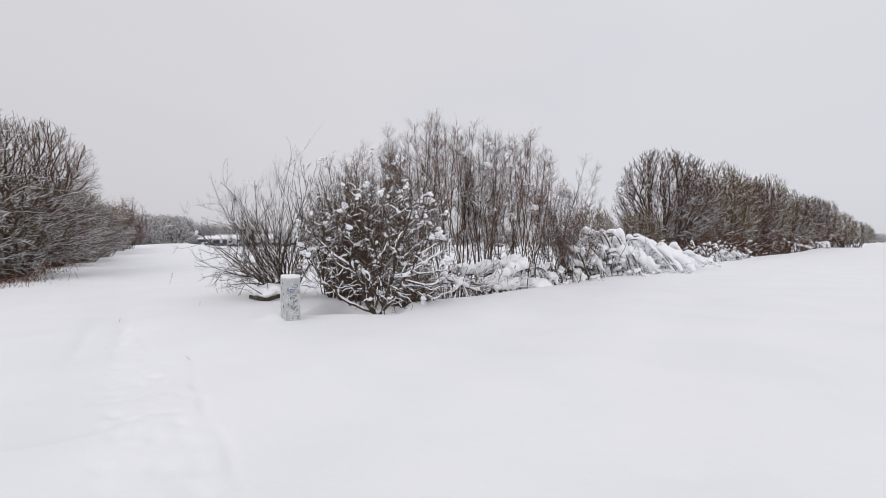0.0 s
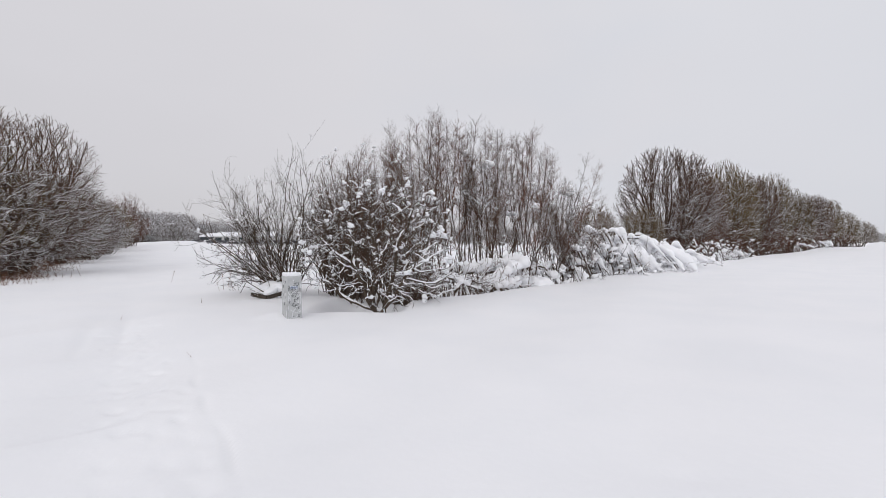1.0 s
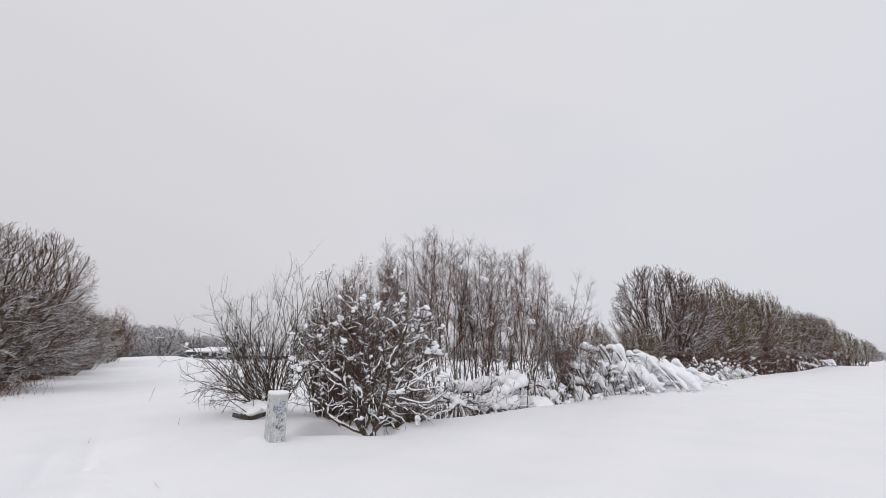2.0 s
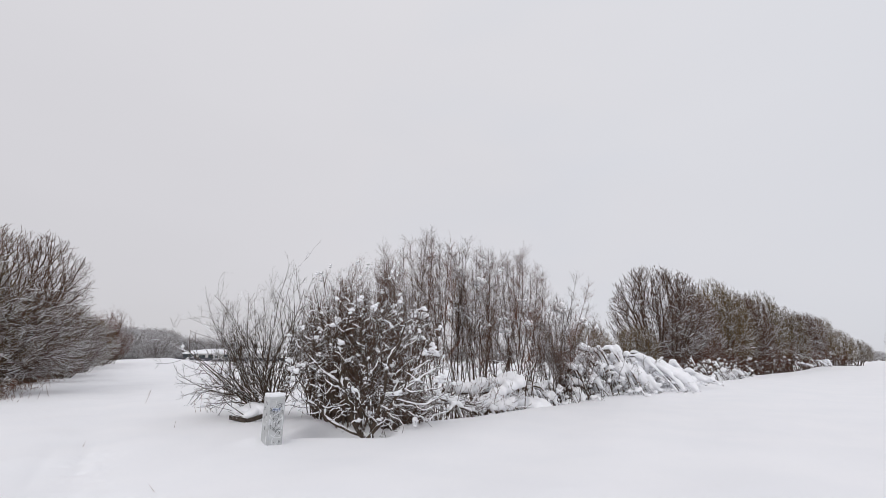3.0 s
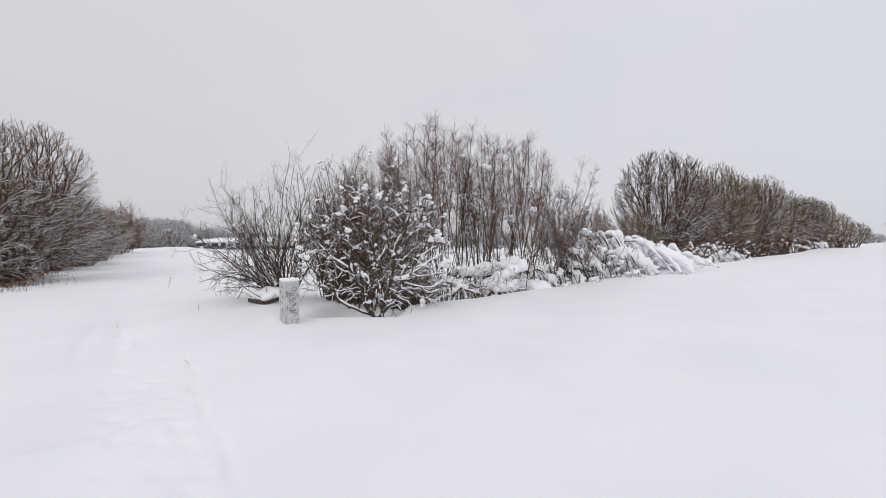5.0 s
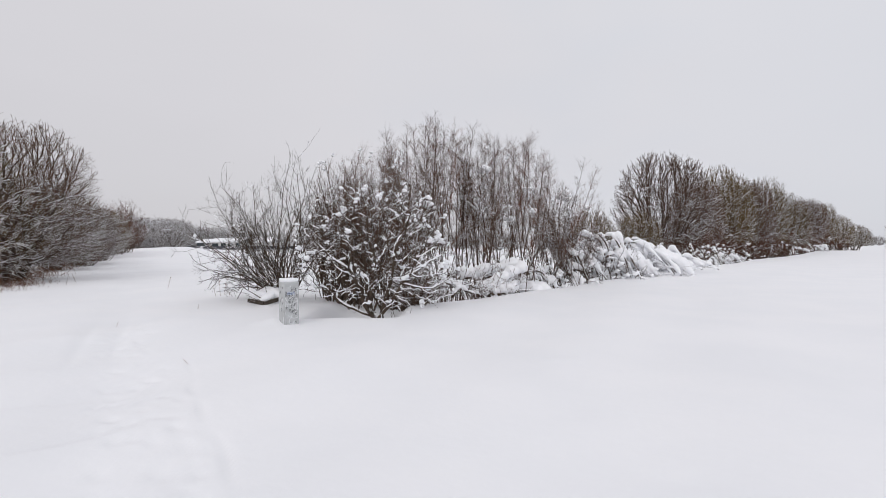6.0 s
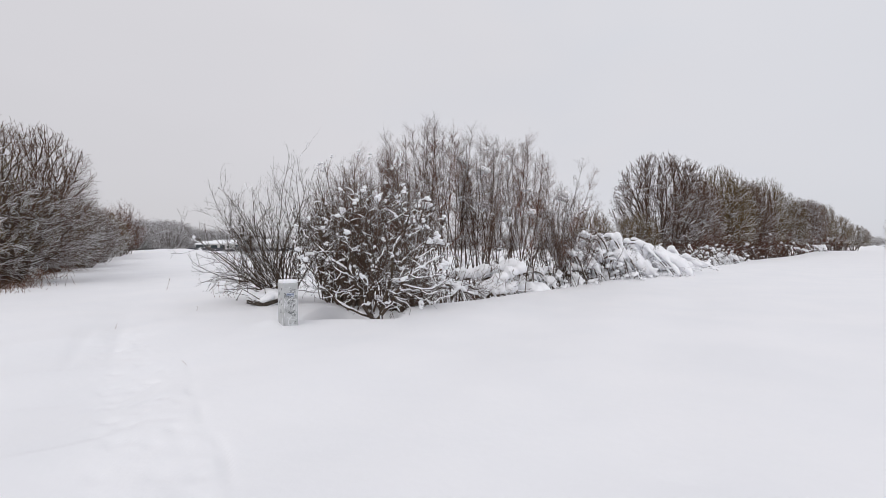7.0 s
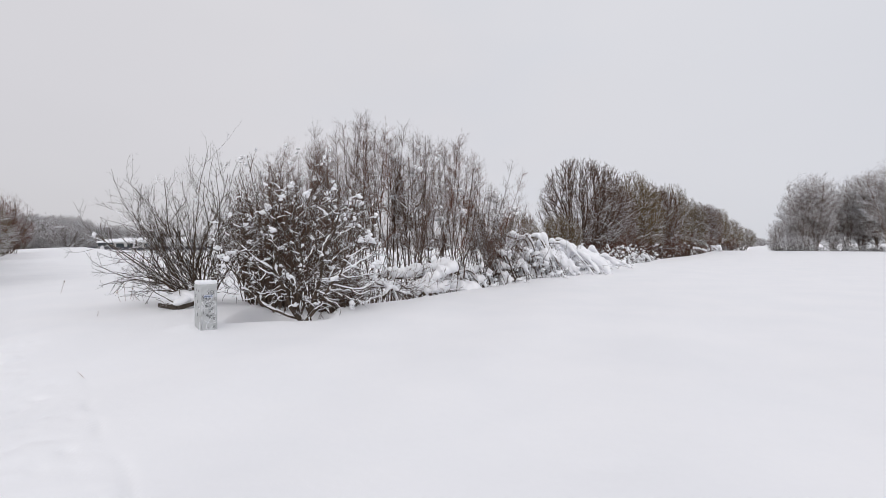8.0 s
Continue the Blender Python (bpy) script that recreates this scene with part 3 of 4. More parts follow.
def branchy_tree(seed, tall, wide, label, group, mats, count=7, tilt=24, per=(12, 9, 6), rad=(0.085, 0.034, 0.016, 0.0085), mid=0.46, snow=0.6, wander=0.07, t0=0.18, angle=42, twig=0.42, split=1):
    """A round-headed bare tree: limbs that leave one foot, boughs, branches and twigs, snow along them."""
    rng = np.random.default_rng(seed + 100)
    env = (np.array([0, 0, tall * mid]), np.array([wide, wide, tall * (1 - mid)]))
    rows = ring_stems(rng, count, tilt, tall * 1.25, rad[0], 0.12)
    return plant("tree", (0, 0, 0), label, "tree", group, seed, rows,
                 [dict(K=16, wander=wander, up=0.012, tip=0.14),
                  dict(K=10, per=per[0], angle=angle + 6, ratio=0.52, t0=t0, wander=wander * 1.15, up=0.02, rad=rad[1], taper=0.55, tip=0.22),
                  dict(K=5, per=per[1], angle=angle, ratio=0.42, t0=0.12, wander=wander * 1.3, up=0.02, rad=rad[2], taper=0.45, tip=0.4),
                  dict(K=3, per=per[2], angle=angle, ratio=twig, t0=0.10, wander=0.12, up=0.02, rad=rad[3], taper=0.3, tip=0.6)],
                 mats, env, snow=[(rad[0] * 0.35, snow), (rad[1] * 0.62, snow), (rad[2] * 0.75, snow * 0.8), (rad[3] * 0.8, snow * 0.3)][:4 if snow else 0], split=split)


def round_tree(seed, tall, wide, label, group, mats, aims=5000, tip=0.0066, count=6, mid=0.46, apart=60, twig=(1.7, 0.24), snow=(0.005, 0.45, 0.040, 0.6), fine_snow=0.14,
               bend=0.11, power=2.45, shell=0.5, floor=0.06):
    """A bare tree with a smooth round head, its boughs forking again and again towards the skin of the head."""
    rng = np.random.default_rng(seed + 100)
    cloud = dome_cloud(rng, aims, (0, 0, tall * mid), (wide, wide, tall * (1 - mid)), floor * tall, shell)
    net = fan_out(np.random.default_rng(seed), (0, 0, -0.15), cloud, count, (0.10, 0.30), bend, 0.02 * tall)
    return crown_plant("tree", label, "tree", group, seed, net, tip, mats, apart, power, twig, snow, fine_snow)


def pole_birch(seed, tall, label):
    """A slim young tree with fine rising twigs."""
    rng = np.random.default_rng(seed + 7)
    rows = [((rng.normal(0, 0.04), rng.normal(0, 0.04), 1), tall, rng.uniform(0.017, 0.027), (0, 0, -0.3))]
    if seed % 3 == 0:
        rows.append(((0.12, 0.05, 1), tall * 0.82, 0.016, (0.1, 0, -0.3)))
    return plant("young_tree", (0, 0, 0), label, "young tree", "young trees of the thicket", seed, rows,
                 [dict(K=18, wander=0.030, up=0.02, tip=0.16),
                  dict(K=6, per=58, angle=48, ratio=0.155, t0=0.30, wander=0.12, up=0.06, rad=0.0092, taper=0.60, skew=0.62),
                  dict(K=3, per=6.5, angle=44, ratio=0.46, t0=0.12, wander=0.14, up=0.02, rad=0.0072, tip=0.75)],
                 (M_BARK_BIRCH, M_BARK_BIRCH, M_TWIG_RED if seed % 3 == 1 else M_TWIG), None, snow=[(0.012, 0.25), (0.008, 0.22), (0.0, 0)], clumps=(1, 1, 0.075), split=1)


TREE_MATS = (M_BARK_OLD, M_BARK, M_TWIG)
OLIVE_MATS = (M_BARK_OLD, M_BARK, M_TWIG_OLIVE)
RED_MATS = (M_BARK, M_TWIG_RED, M_TWIG_RED)
FROST_MATS = (M_BARK, M_TWIG_FROST, M_TWIG_FROST)


def put(ob, x, y, scale=1.0, turn=0.0, lean=(0, 0), wide=None, sink=0.0):
    """A copy of a plant on the ground at x, y."""
    w = wide or scale
    m = pose(x, y, gz(x, y) - sink, lean[0], lean[1], turn) @ Matrix.Diagonal((w / ob.scale.x, w / ob.scale.y, scale / ob.scale.z, 1))
    return copy_thing(ob, m)


def shift_to(ob, x, y, scale=1.0, turn=0.0, wide=None, sink=0.0):
    w = wide or scale
    ob.matrix_basis = pose(x, y, gz(x, y) - sink, 0, 0, turn) @ Matrix.Diagonal((w, w, scale, 1))


# ---- trees along the far edge of the track
oak = round_tree(11, 8.0, 3.7, "round-headed bare tree with snow along its dark boughs", "trees beside the track", TREE_MATS, 4200, 0.0080, 5, apart=80, twig=(1.7, 0.24), power=2.45)
shift_to(oak, -18.25, 19, 0.91, 20, sink=0.1)
oak2 = round_tree(12, 8.0, 4.3, "broad many-stemmed bare tree, boughs lined with snow", "trees beside the track", OLIVE_MATS, 3000, 0.0095, 8, twig=(1.6, 0.28), snow=(0.012, 0.7, 0.07, 0.9), fine_snow=0.35)
shift_to(oak2, -22.51, 26, 0.66, 0, wide=0.66, sink=0.1)
put(oak2, -19.36, 17.5, 0.86, 140, sink=0.1)
put(oak, -25.88, 32, 0.58, 200, wide=0.75, sink=0.1)
put(oak2, -32.11, 42, 0.63, 75, wide=0.7, sink=0.1)

# ---- trees along the other branch of the track
wil = round_tree(21, 8.0, 4.0, "tall round-headed bare willow with fine grey twigs", "trees beside the field track", TREE_MATS, 2800, 0.0110, 8, 0.52, 30, (1.6, 0.28), snow=(0.010, 0.6, 0.050, 0.6), fine_snow=0.10, power=2.65, floor=0.2)
shift_to(wil, 23.44, 47, 1.60, 0, wide=1.30, sink=0.2)
willow = round_tree(22, 8.0, 4.0, "bare willow with olive-brown twigs", "trees beside the field track", OLIVE_MATS, 2400, 0.0118, 7, 0.46, 30, (1.6, 0.28), snow=(0.011, 0.65, 0.055, 0.7), fine_snow=0.14, power=2.65, floor=0.2)
shift_to(willow, 36.42, 58, 1.68, 30, wide=1.05, sink=0.2)
for x, y, s, w, turn in [(46.03, 66, 1.50, 0.9, 60), (52.31, 72, 1.68, 1.0, 90), (61.57, 80, 1.50, 1.15, 190), (73.03, 90, 1.42, 0.95, 280), (83.92, 100, 1.50, 0.8, 30),
                         (97.26, 112, 1.50, 0.7, 100), (113.24, 126, 1.30, 1.0, 10), (140.13, 150, 1.15, 1.25, 220), (30.83, 54, 1.35, 0.9, 310), (10.52, 31, 0.66, 0.5, 250), (19.11, 43, 0.75, 0.6, 300), (40.97, 62, 1.5, 0.8, 140)]:
    put(wil if turn in (60, 280, 30, 310) else willow, x, y, s * 1.04, turn, wide=w, sink=0.2)


# ---- red-brown and mixed undergrowth
def brush(seed, tall, wide, count, label, group, mats, snow_share, balls, name="shrub", split=1, ball=0.09):
    rng = np.random.default_rng(seed + 50)
    env = (np.array([0, 0, tall * 0.45]), np.array([wide, wide, tall * 0.58]))
    return plant(name, (0, 0, 0), label, "shrub", group, seed, ring_stems(rng, count, 17, tall * 0.92, 0.020 * tall / 3, wide * 0.45),
                 [dict(K=9, wander=0.07, up=0.05),
                  dict(K=5, per=8, angle=36, ratio=0.42, t0=0.15, wander=0.10, up=0.06, rad=0.010 * tall / 3),
                  dict(K=3, per=6, angle=32, ratio=0.5, t0=0.1, wander=0.10, up=0.05, rad=0.0070 * tall / 3, tip=0.6)],
                 mats, env, snow=[(0.02, snow_share), (0.016, snow_share), (0.009, snow_share * 0.6)], clumps=(1, balls, ball), split=split)


red = brush(31, 4.0, 2.2, 46, "dense red-brown bare shrub with balls of snow", "undergrowth beside the field track", RED_MATS, 0.2, 34, ball=0.10)
shift_to(red, 25.68, 46, 1.25, 0, wide=1.2, sink=0.2)
for x, y, s, turn in [(21.50, 44, 1.0, 40), (30.86, 51, 1.4, 80), (37.23, 57, 1.4, 160), (46.16, 65, 1.5, 230), (57.06, 75, 1.5, 300), (23.93, 46, 1.1, 200),
                      (70.04, 87, 1.6, 10), (83.71, 99, 1.6, 120), (14.73, 40, 0.7, 120), (41.77, 61, 1.2, 90), (51.48, 70, 1.3, 180), (101.32, 115, 1.5, 60), (118.15, 130, 1.4, 150)]:
    put(red, x, y, s, turn, wide=s * 1.1, sink=0.2)
tan_bush = brush(32, 5.0, 3.0, 56, "dense rust-brown bare shrub", "trees beside the track", (M_BARK, M_TWIG_RED, M_TWIG_RED), 0.3, 20)
shift_to(tan_bush, -38.89, 54, 1.42, 0, wide=1.15, sink=0.3)
put(tan_bush, -36.09, 48, 1.25, 90, sink=0.3)
put(tan_bush, -52.41, 75, 1.2, 200, sink=0.3)
put(tan_bush, -27.32, 33, 0.62, 140, sink=0.3)
for x, y, sc, turn in [(-24.08, 30, 0.42, 200), (-28.66, 37, 0.6, 250), (-17.52, 17, 0.32, 300)]:
    put(tan_bush, x, y, sc, turn, wide=sc * 1.3, sink=0.1)

# ---- the thicket by the cabinet
rng = np.random.default_rng(40)
rows = []
for i in range(38):   # a fan that leans to the open side
    a = radians(np.clip(np.interp(i, [0, 24, 37], [-36, 46, 84]) + rng.normal(0, 6), -40, 88))
    q = rng.normal(0, 0.22)
    span = np.interp(math.degrees(a), [-40, -15, 5, 25, 45, 62, 84], [2.8, 3.4, 3.9, 3.5, 2.95, 2.6, 2.45]) * rng.uniform(0.60, 1.03)
    rows.append(((-math.sin(a), q, math.cos(a)), span, rng.uniform(0.014, 0.030), (rng.normal(0.05, 0.14), rng.normal(0, 0.16), 0.0 if a < 0.9 else rng.uniform(0.1, 0.45))))
spread = plant("shrub", (0, 0, 0), "wide-spreading bare shrub with thin dark branches", "shrub", "thicket by the cabinet", 41, rows,
               [dict(K=16, wander=0.085, up=0.012, tip=0.2),
                dict(K=9, per=11, angle=42, ratio=0.44, t0=0.12, wander=0.12, up=0.03, rad=0.0105, taper=0.5, tip=0.55),
                dict(K=5, per=5, angle=42, ratio=0.42, t0=0.12, wander=0.14, up=0.03, rad=0.0074, taper=0.4, tip=0.65),
                dict(K=3, per=1.6, angle=42, ratio=0.45, t0=0.2, wander=0.12, up=0.03, rad=0.0060, tip=0.8)],
               (M_BARK_OLD, M_BARK_OLD, M_BARK_OLD), None, snow=[(0.010, 0.2), (0.009, 0.3), (0.007, 0.15)], clumps=(1, 30, 0.055), split=2)
shift_to(spread, -4.45, 12.6, 1.20, wide=1.06, sink=0.10)

rng = np.random.default_rng(44)
cloud = dome_cloud(rng, 1900, (0.0, 0, 1.9), (2.1, 1.3, 1.95), 0.25, 0.50)
cloud = cloud[cloud[:, 2] > np.interp(cloud[:, 0], [-2.1, -0.5, 0.2, 2.0], [1.0, 0.85, 0.45, 0.55])]
limbs = [((-0.06, 0.0, 1), 1.9, (0, 0, -0.3)), ((0.34, 0.05, 1), 1.3, (0.02, 0, 0.30)), ((-0.60, -0.1, 0.70), 1.4, (-0.02, -0.02, 0.38)), ((-0.90, 0.05, 0.34), 1.5, (-0.02, 0, 0.45)),
         ((0.85, -0.05, 0.60), 1.2, (0.02, 0, 0.42)), ((-0.30, -0.30, 0.8), 1.0, (-0.01, -0.02, 0.35)), ((0.15, 0.12, 1), 1.7, (0.10, 0.06, -0.3))]
gnarled = crown_plant("shrub", "gnarled bare shrub loaded with thick lumps of snow", "shrub", "thicket by the cabinet", 42,
                      grow(rng, limbs, cloud, 0.06, 0.75, 0.15, 90, 0.30, 0.75, -0.02, -0.1), 0.0052, (M_BARK_OLD, M_BARK_OLD, M_BARK_OLD),
                      120, 2.2, (2.4, 0.22, 1.1), (0.011, 0.7, 0.038, 0.95), 0.10, (150, 0.072))
shift_to(gnarled, -1.56, 10.9, 1.0, sink=0.02)

back = brush(43, 4.6, 1.7, 48, "dense clump of fine upright brown shoots", "thicket by the cabinet", (M_BARK, M_TWIG, M_TWIG), 0.45, 90, ball=0.07)
shift_to(back, -2.64, 14.5, 1.12, 0, sink=0.1)
put(back, -3.57, 15.5, 1.08, 120, wide=0.8, sink=0.1)
put(back, -1.50, 15, 1.20, 70, wide=0.8, sink=0.1)
put(back, -0.72, 12.4, 0.33, 20, wide=0.55, sink=0.1)
put(back, -0.62, 11.6, 0.24, 200, wide=0.42, sink=0.1)
put(back, 7.78, 24, 0.62, 310, wide=0.7, sink=0.1)
for x, y, sc, w, turn, tip_over in [(6.3, 21.6, 0.66, 0.55, 75, 16), (7.2, 23.0, 0.6, 0.6, 280, 12)]:
    put(back, x, y, sc, turn, (0, tip_over), w, 0.15)

birches = [pole_birch(60 + i, 6.6, "slim young leafless tree with fine rising twigs") for i in range(6)]
rng = np.random.default_rng(77)
first = set()
SPOTS = []
COUNT = 92
for i in range(COUNT):
    q = (i / (COUNT - 1)) ** 1.08
    bearing = -0.205 + 0.52 * q + rng.normal(0, 0.008)
    d = rng.uniform(14.8, 19.0) + 2.0 * q
    # crown line of the thicket: highest near its first third, falling to the far end
    rise = np.interp(bearing, [-0.21, -0.17, -0.119, -0.08, -0.043, 0.0, 0.058, 0.11, 0.166, 0.20, 0.24, 0.275, 0.32, 0.36], [0.165, 0.195, 0.225, 0.25, 0.292, 0.27, 0.262, 0.25, 0.262, 0.215, 0.195, 0.125, 0.10, 0.09])
    SPOTS.append((bearing * d, d, (rise + 0.014) * d * rng.uniform(0.84, 1.07) + EYE))
for bearing in (0.083, 0.090, 0.097, 0.104, 0.113, 0.190, 0.203, 0.214):
    d = rng.uniform(15.5, 19.0)
    SPOTS.append((bearing * d, d, 0.245 * d * rng.uniform(0.85, 1.0) + EYE))
POLES = []
for i in range(22):   # lower stems that lean out at the far end
    bearing = 0.235 + 0.085 * i / 21 + rng.normal(0, 0.008)
    d = rng.uniform(17.0, 20.5)
    SPOTS.append((bearing * d, d, np.interp(bearing, [0.22, 0.33], [0.17, 0.08]) * d * rng.uniform(0.7, 1.1) + EYE))
for i, (x, y, top) in enumerate(SPOTS):
    b = birches[i % 6]
    tall = top - gz(x, y)
    lean = (rng.normal(0, 2.5), np.interp(x / y, [-0.2, 0.1, 0.2, 0.32], [-1.5, 2.5, 7, 22]) + rng.normal(0, 2.5))
    m = pose(x, y, gz(x, y) - 0.1, lean[0], lean[1], rng.uniform(0, 360))
    if i < 6:
        POLES.append(b)
        b.matrix_basis = m @ Matrix.Diagonal((tall / 6.6,) * 3 + (1,))
    else:
        POLES.append(copy_thing(b, m @ Matrix.Diagonal((tall / 6.6 / b.scale.x,) * 3 + (1,))))

# lumps of snow caught in their tops: bearing, slope of the line of sight, half width
for bearing, slope, half in [(0.094, 0.170, 0.011), (0.278, 0.106, 0.015), (-0.028, 0.091, 0.012), (0.049, 0.195, 0.007), (0.223, 0.071, 0.011), (0.210, 0.076, 0.008),
                             (0.068, 0.109, 0.010), (0.052, 0.106, 0.007), (-0.049, 0.100, 0.007), (0.193, 0.124, 0.007), (0.153, 0.058, 0.007), (0.331, 0.081, 0.008), (0.221, -0.001, 0.008)]:
    pole = min(POLES, key=lambda o: abs(o.matrix_basis.translation.x / o.matrix_basis.translation.y - bearing))
    d = pole.matrix_basis.translation.y
    at = pole.matrix_basis.inverted() @ Vector((bearing * d, d, EYE + slope * d))
    size = half * d / pole.matrix_basis.to_scale().x
    C = np.array(at) + rng.normal(0, 0.45, (5, 3)) * size * np.array([1.0, 0.6, 0.35])
    g = Geo()
    g.blobs(C, size * rng.uniform(0.55, 0.9, (5, 3)) * np.array([1.1, 1.0, 0.8]), rng, 2)
    part("snow_clump", g, M_SNOW, pole, "lump of snow caught in the twigs")


# ---- snow-laden bent branches along the edge
def arch(rng, start, end, rise, K=14, wob=0.05):
    t = np.linspace(0, 1, K)[:, None]
    s, e = np.array(start, float), np.array(end, float)
    p = s * (1 - t) + e * t
    p[:, 2:] += rise * 4 * t * (1 - t) * (1.25 - 0.5 * t)
    return p + np.cumsum(rng.normal(0, wob / 4, (K, 3)), 0)


def finer(P, R, count):
    """Polylines with more points."""
    K = R.shape[1]
    f = np.linspace(0, K - 1, count)
    i = np.minimum(f.astype(int), K - 2)
    w = (f - i)[None, :, None]
    return P[:, i] * (1 - w) + P[:, i + 1] * w, R[:, i] * (1 - w[..., 0]) + R[:, i + 1] * w[..., 0]


def melted(g, P, R, root, label, voxel=0.042):
    """Thick sleeves and lumps of snow run together into one smooth body."""
    R = R.copy()
    R[:, 0] = R[:, -1] = 0.004
    g.tubes(P, R, 9)
    ob = tagged(part("snow_cover", g, M_SNOW, root), label, kind="stuff")
    fuse = ob.modifiers.new("fuse", "REMESH")
    fuse.mode, fuse.voxel_size, fuse.use_smooth_shade = "VOXEL", voxel, True
    soft = ob.modifiers.new("soften", "SMOOTH")
    soft.factor, soft.iterations = 0.5, 2
    return ob


def bent_shrub(at, seed, label, arcs, thick, twigs, size, lumps=2.2):
    """Branches pressed down by thick sleeves of snow. arcs: rows of (start, end, rise)."""
    rng = np.random.default_rng(seed)
    root = thing("snow_laden_shrub", at, label, "shrub", "bent shrubs along the track")
    P = np.array([arch(rng, *a) for a in arcs])
    N, K, _ = P.shape
    R = taper_to(np.full(N, 0.045), 0.015, K)
    for j in range(N):
        g = Geo()
        g.tubes(P[j:j + 1], R[j:j + 1], 6)
        part("branch", g, M_BARK, root)
    aims = P[rng.integers(0, N, twigs * N), rng.integers(0, K, twigs * N)] + rng.normal(0, size * 0.30, (twigs * N, 3))
    aims[:, 2] = np.abs(aims[:, 2]) * rng.uniform(0.25, 1.08, len(aims)) + 0.05
    foot = [((rng.normal(0.3, 0.4), rng.normal(0, 0.3), 1), 0.3, (p[0, 0] + rng.normal(0, 0.1), p[0, 1], -0.05)) for p in P]
    rows = strands(*grow(rng, foot, aims, 0.10, 1.0, 0.13, 60, 0.4, 0.2), 0.0070, 2.3)
    g, g3 = Geo(), Geo()
    heavy = Geo()
    for lo, hi, n in ((0, 3, 3), (4, 7, 5), (8, 999, 9)):
        use = [c for c in rows if lo <= len(c[0]) <= hi]
        if use:
            Q, r = evenly(use, n)
            g.tubes(Q, r, 3)
            snow_on(g3, rng, Q, r, np.maximum(0.016, r[:, :1] * 0.9), 0.55, 5, 0.95)
            clumps_on(heavy, rng, Q, int(lumps * N), min(0.13, thick), 2)
            s, d, ln, pr = side_shoots(rng, Q, r, dict(per=3.2, angle=45, cap=0.26, t0=0.1, taper=0.2, lift=-0.15), None)
            g.tubes(shoots(rng, s, d, ln, 3, 0.14, -0.05), taper_to(np.full(len(s), 0.0075), 0.005, 3), 3)
    tagged(part("crown", g, M_BARK, root), "fine bare twigs", kind="stuff")
    if g3.v:
        tagged(part("twig_snow", g3, M_SNOW, root), "thin snow along the twigs", kind="stuff")
    n = rng.random((N, K))
    n = (n + np.roll(n, 1, 1)) / 2
    rs = thick * np.clip(2.0 * n - 0.15, 0.25, 1.4) * np.linspace(0.7, 1.2, K) * rng.uniform(0.55, 1.2, (N, 1))
    rs[:, 0] *= 0.4
    rs[:, -1] *= 0.5
    PS, RS = finer(P, rs, 34)
    RS *= 1 + 0.16 * np.sin(np.cumsum(rng.uniform(0.2, 1.2, RS.shape), 1))
    T = unit(np.gradient(PS, axis=1))
    RS *= np.clip((0.97 - np.abs(T[:, :, 2])) / 0.40, 0.15, 1.0)
    PS[:, :, 2] += RS * 0.6
    melted(heavy, PS, RS, root, "thick rounded snow pressing the branches down")
    return root


def fan(rng, count, x0, x1, y0, y1, tall, run, turn=-20, wide=26):
    """Rows of (start, end, rise) for branches that hang over to one side."""
    rows = []
    for i in range(count):
        sx, sy = rng.uniform(x0, x1), rng.uniform(y0, y1)
        a, ln = radians(rng.normal(turn, wide)), run * rng.uniform(0.45, 1.15)
        top = tall * rng.uniform(0.25, 0.85)
        rows.append(((sx, sy, top), (sx + ln * math.cos(a), sy + ln * math.sin(a), rng.uniform(-0.05, 0.25) * top), tall * rng.uniform(0.05, 0.32)))
    return rows


rng = np.random.default_rng(90)
bent_shrub((7.15, 21.0, gz(7.15, 21.0)), 91, "shrub bent into a mound under heavy snow", fan(rng, 17, -1.5, 1.0, -0.8, 1.2, 3.0, 2.2), 0.20, 80, 1.0, 5.0)
bent_shrub((9.3, 22.9, gz(9.3, 22.9)), 92, "shrub bent towards the track under heavy snow", fan(rng, 18, -1.7, 1.3, -1.0, 1.2, 2.5, 2.5), 0.21, 60, 0.9, 4.5)
bent_shrub((12.2, 25.4, gz(12.2, 25.4)), 93, "low shrub flattened by smooth heavy snow", fan(rng, 15, -1.6, 1.0, -0.8, 1.0, 1.5, 2.4), 0.21, 40, 0.7, 3.5)
bent_shrub((5.27, 19, gz(5.27, 19)), 94, "small upright shrub with fat lumps of snow", fan(rng, 8, -0.8, 0.5, -0.5, 0.5, 1.8, 1.1, -30), 0.14, 55, 0.9, 5.0)
bent_shrub((3.90, 17.5, gz(3.90, 17.5)), 95, "tangled small shrub with fat lumps of snow", fan(rng, 7, -0.7, 0.4, -0.4, 0.5, 1.5, 1.0, -30), 0.13, 55, 0.9, 5.0)
bent_shrub((2.44, 16.6, gz(2.44, 16.6)), 99, "flattened branches under long rounded ridges of snow", fan(rng, 6, -0.9, 0.6, -0.3, 0.5, 1.0, 1.9, -10), 0.15, 22, 0.5, 3.0)
bent_shrub((6.67, 21, gz(6.67, 21)), 96, "tangled twiggy shrub with snow on its shoots", fan(rng, 7, -0.7, 0.6, -0.4, 0.5, 2.0, 0.9, 0), 0.10, 55, 1.0, 5.0)
bent_shrub((21.14, 36, gz(21.14, 36)), 110, "frosted twiggy shrub with balls of snow", fan(rng, 12, -1.4, 1.2, -0.8, 0.8, 2.4, 1.0, -60), 0.11, 40, 1.1, 7.0)
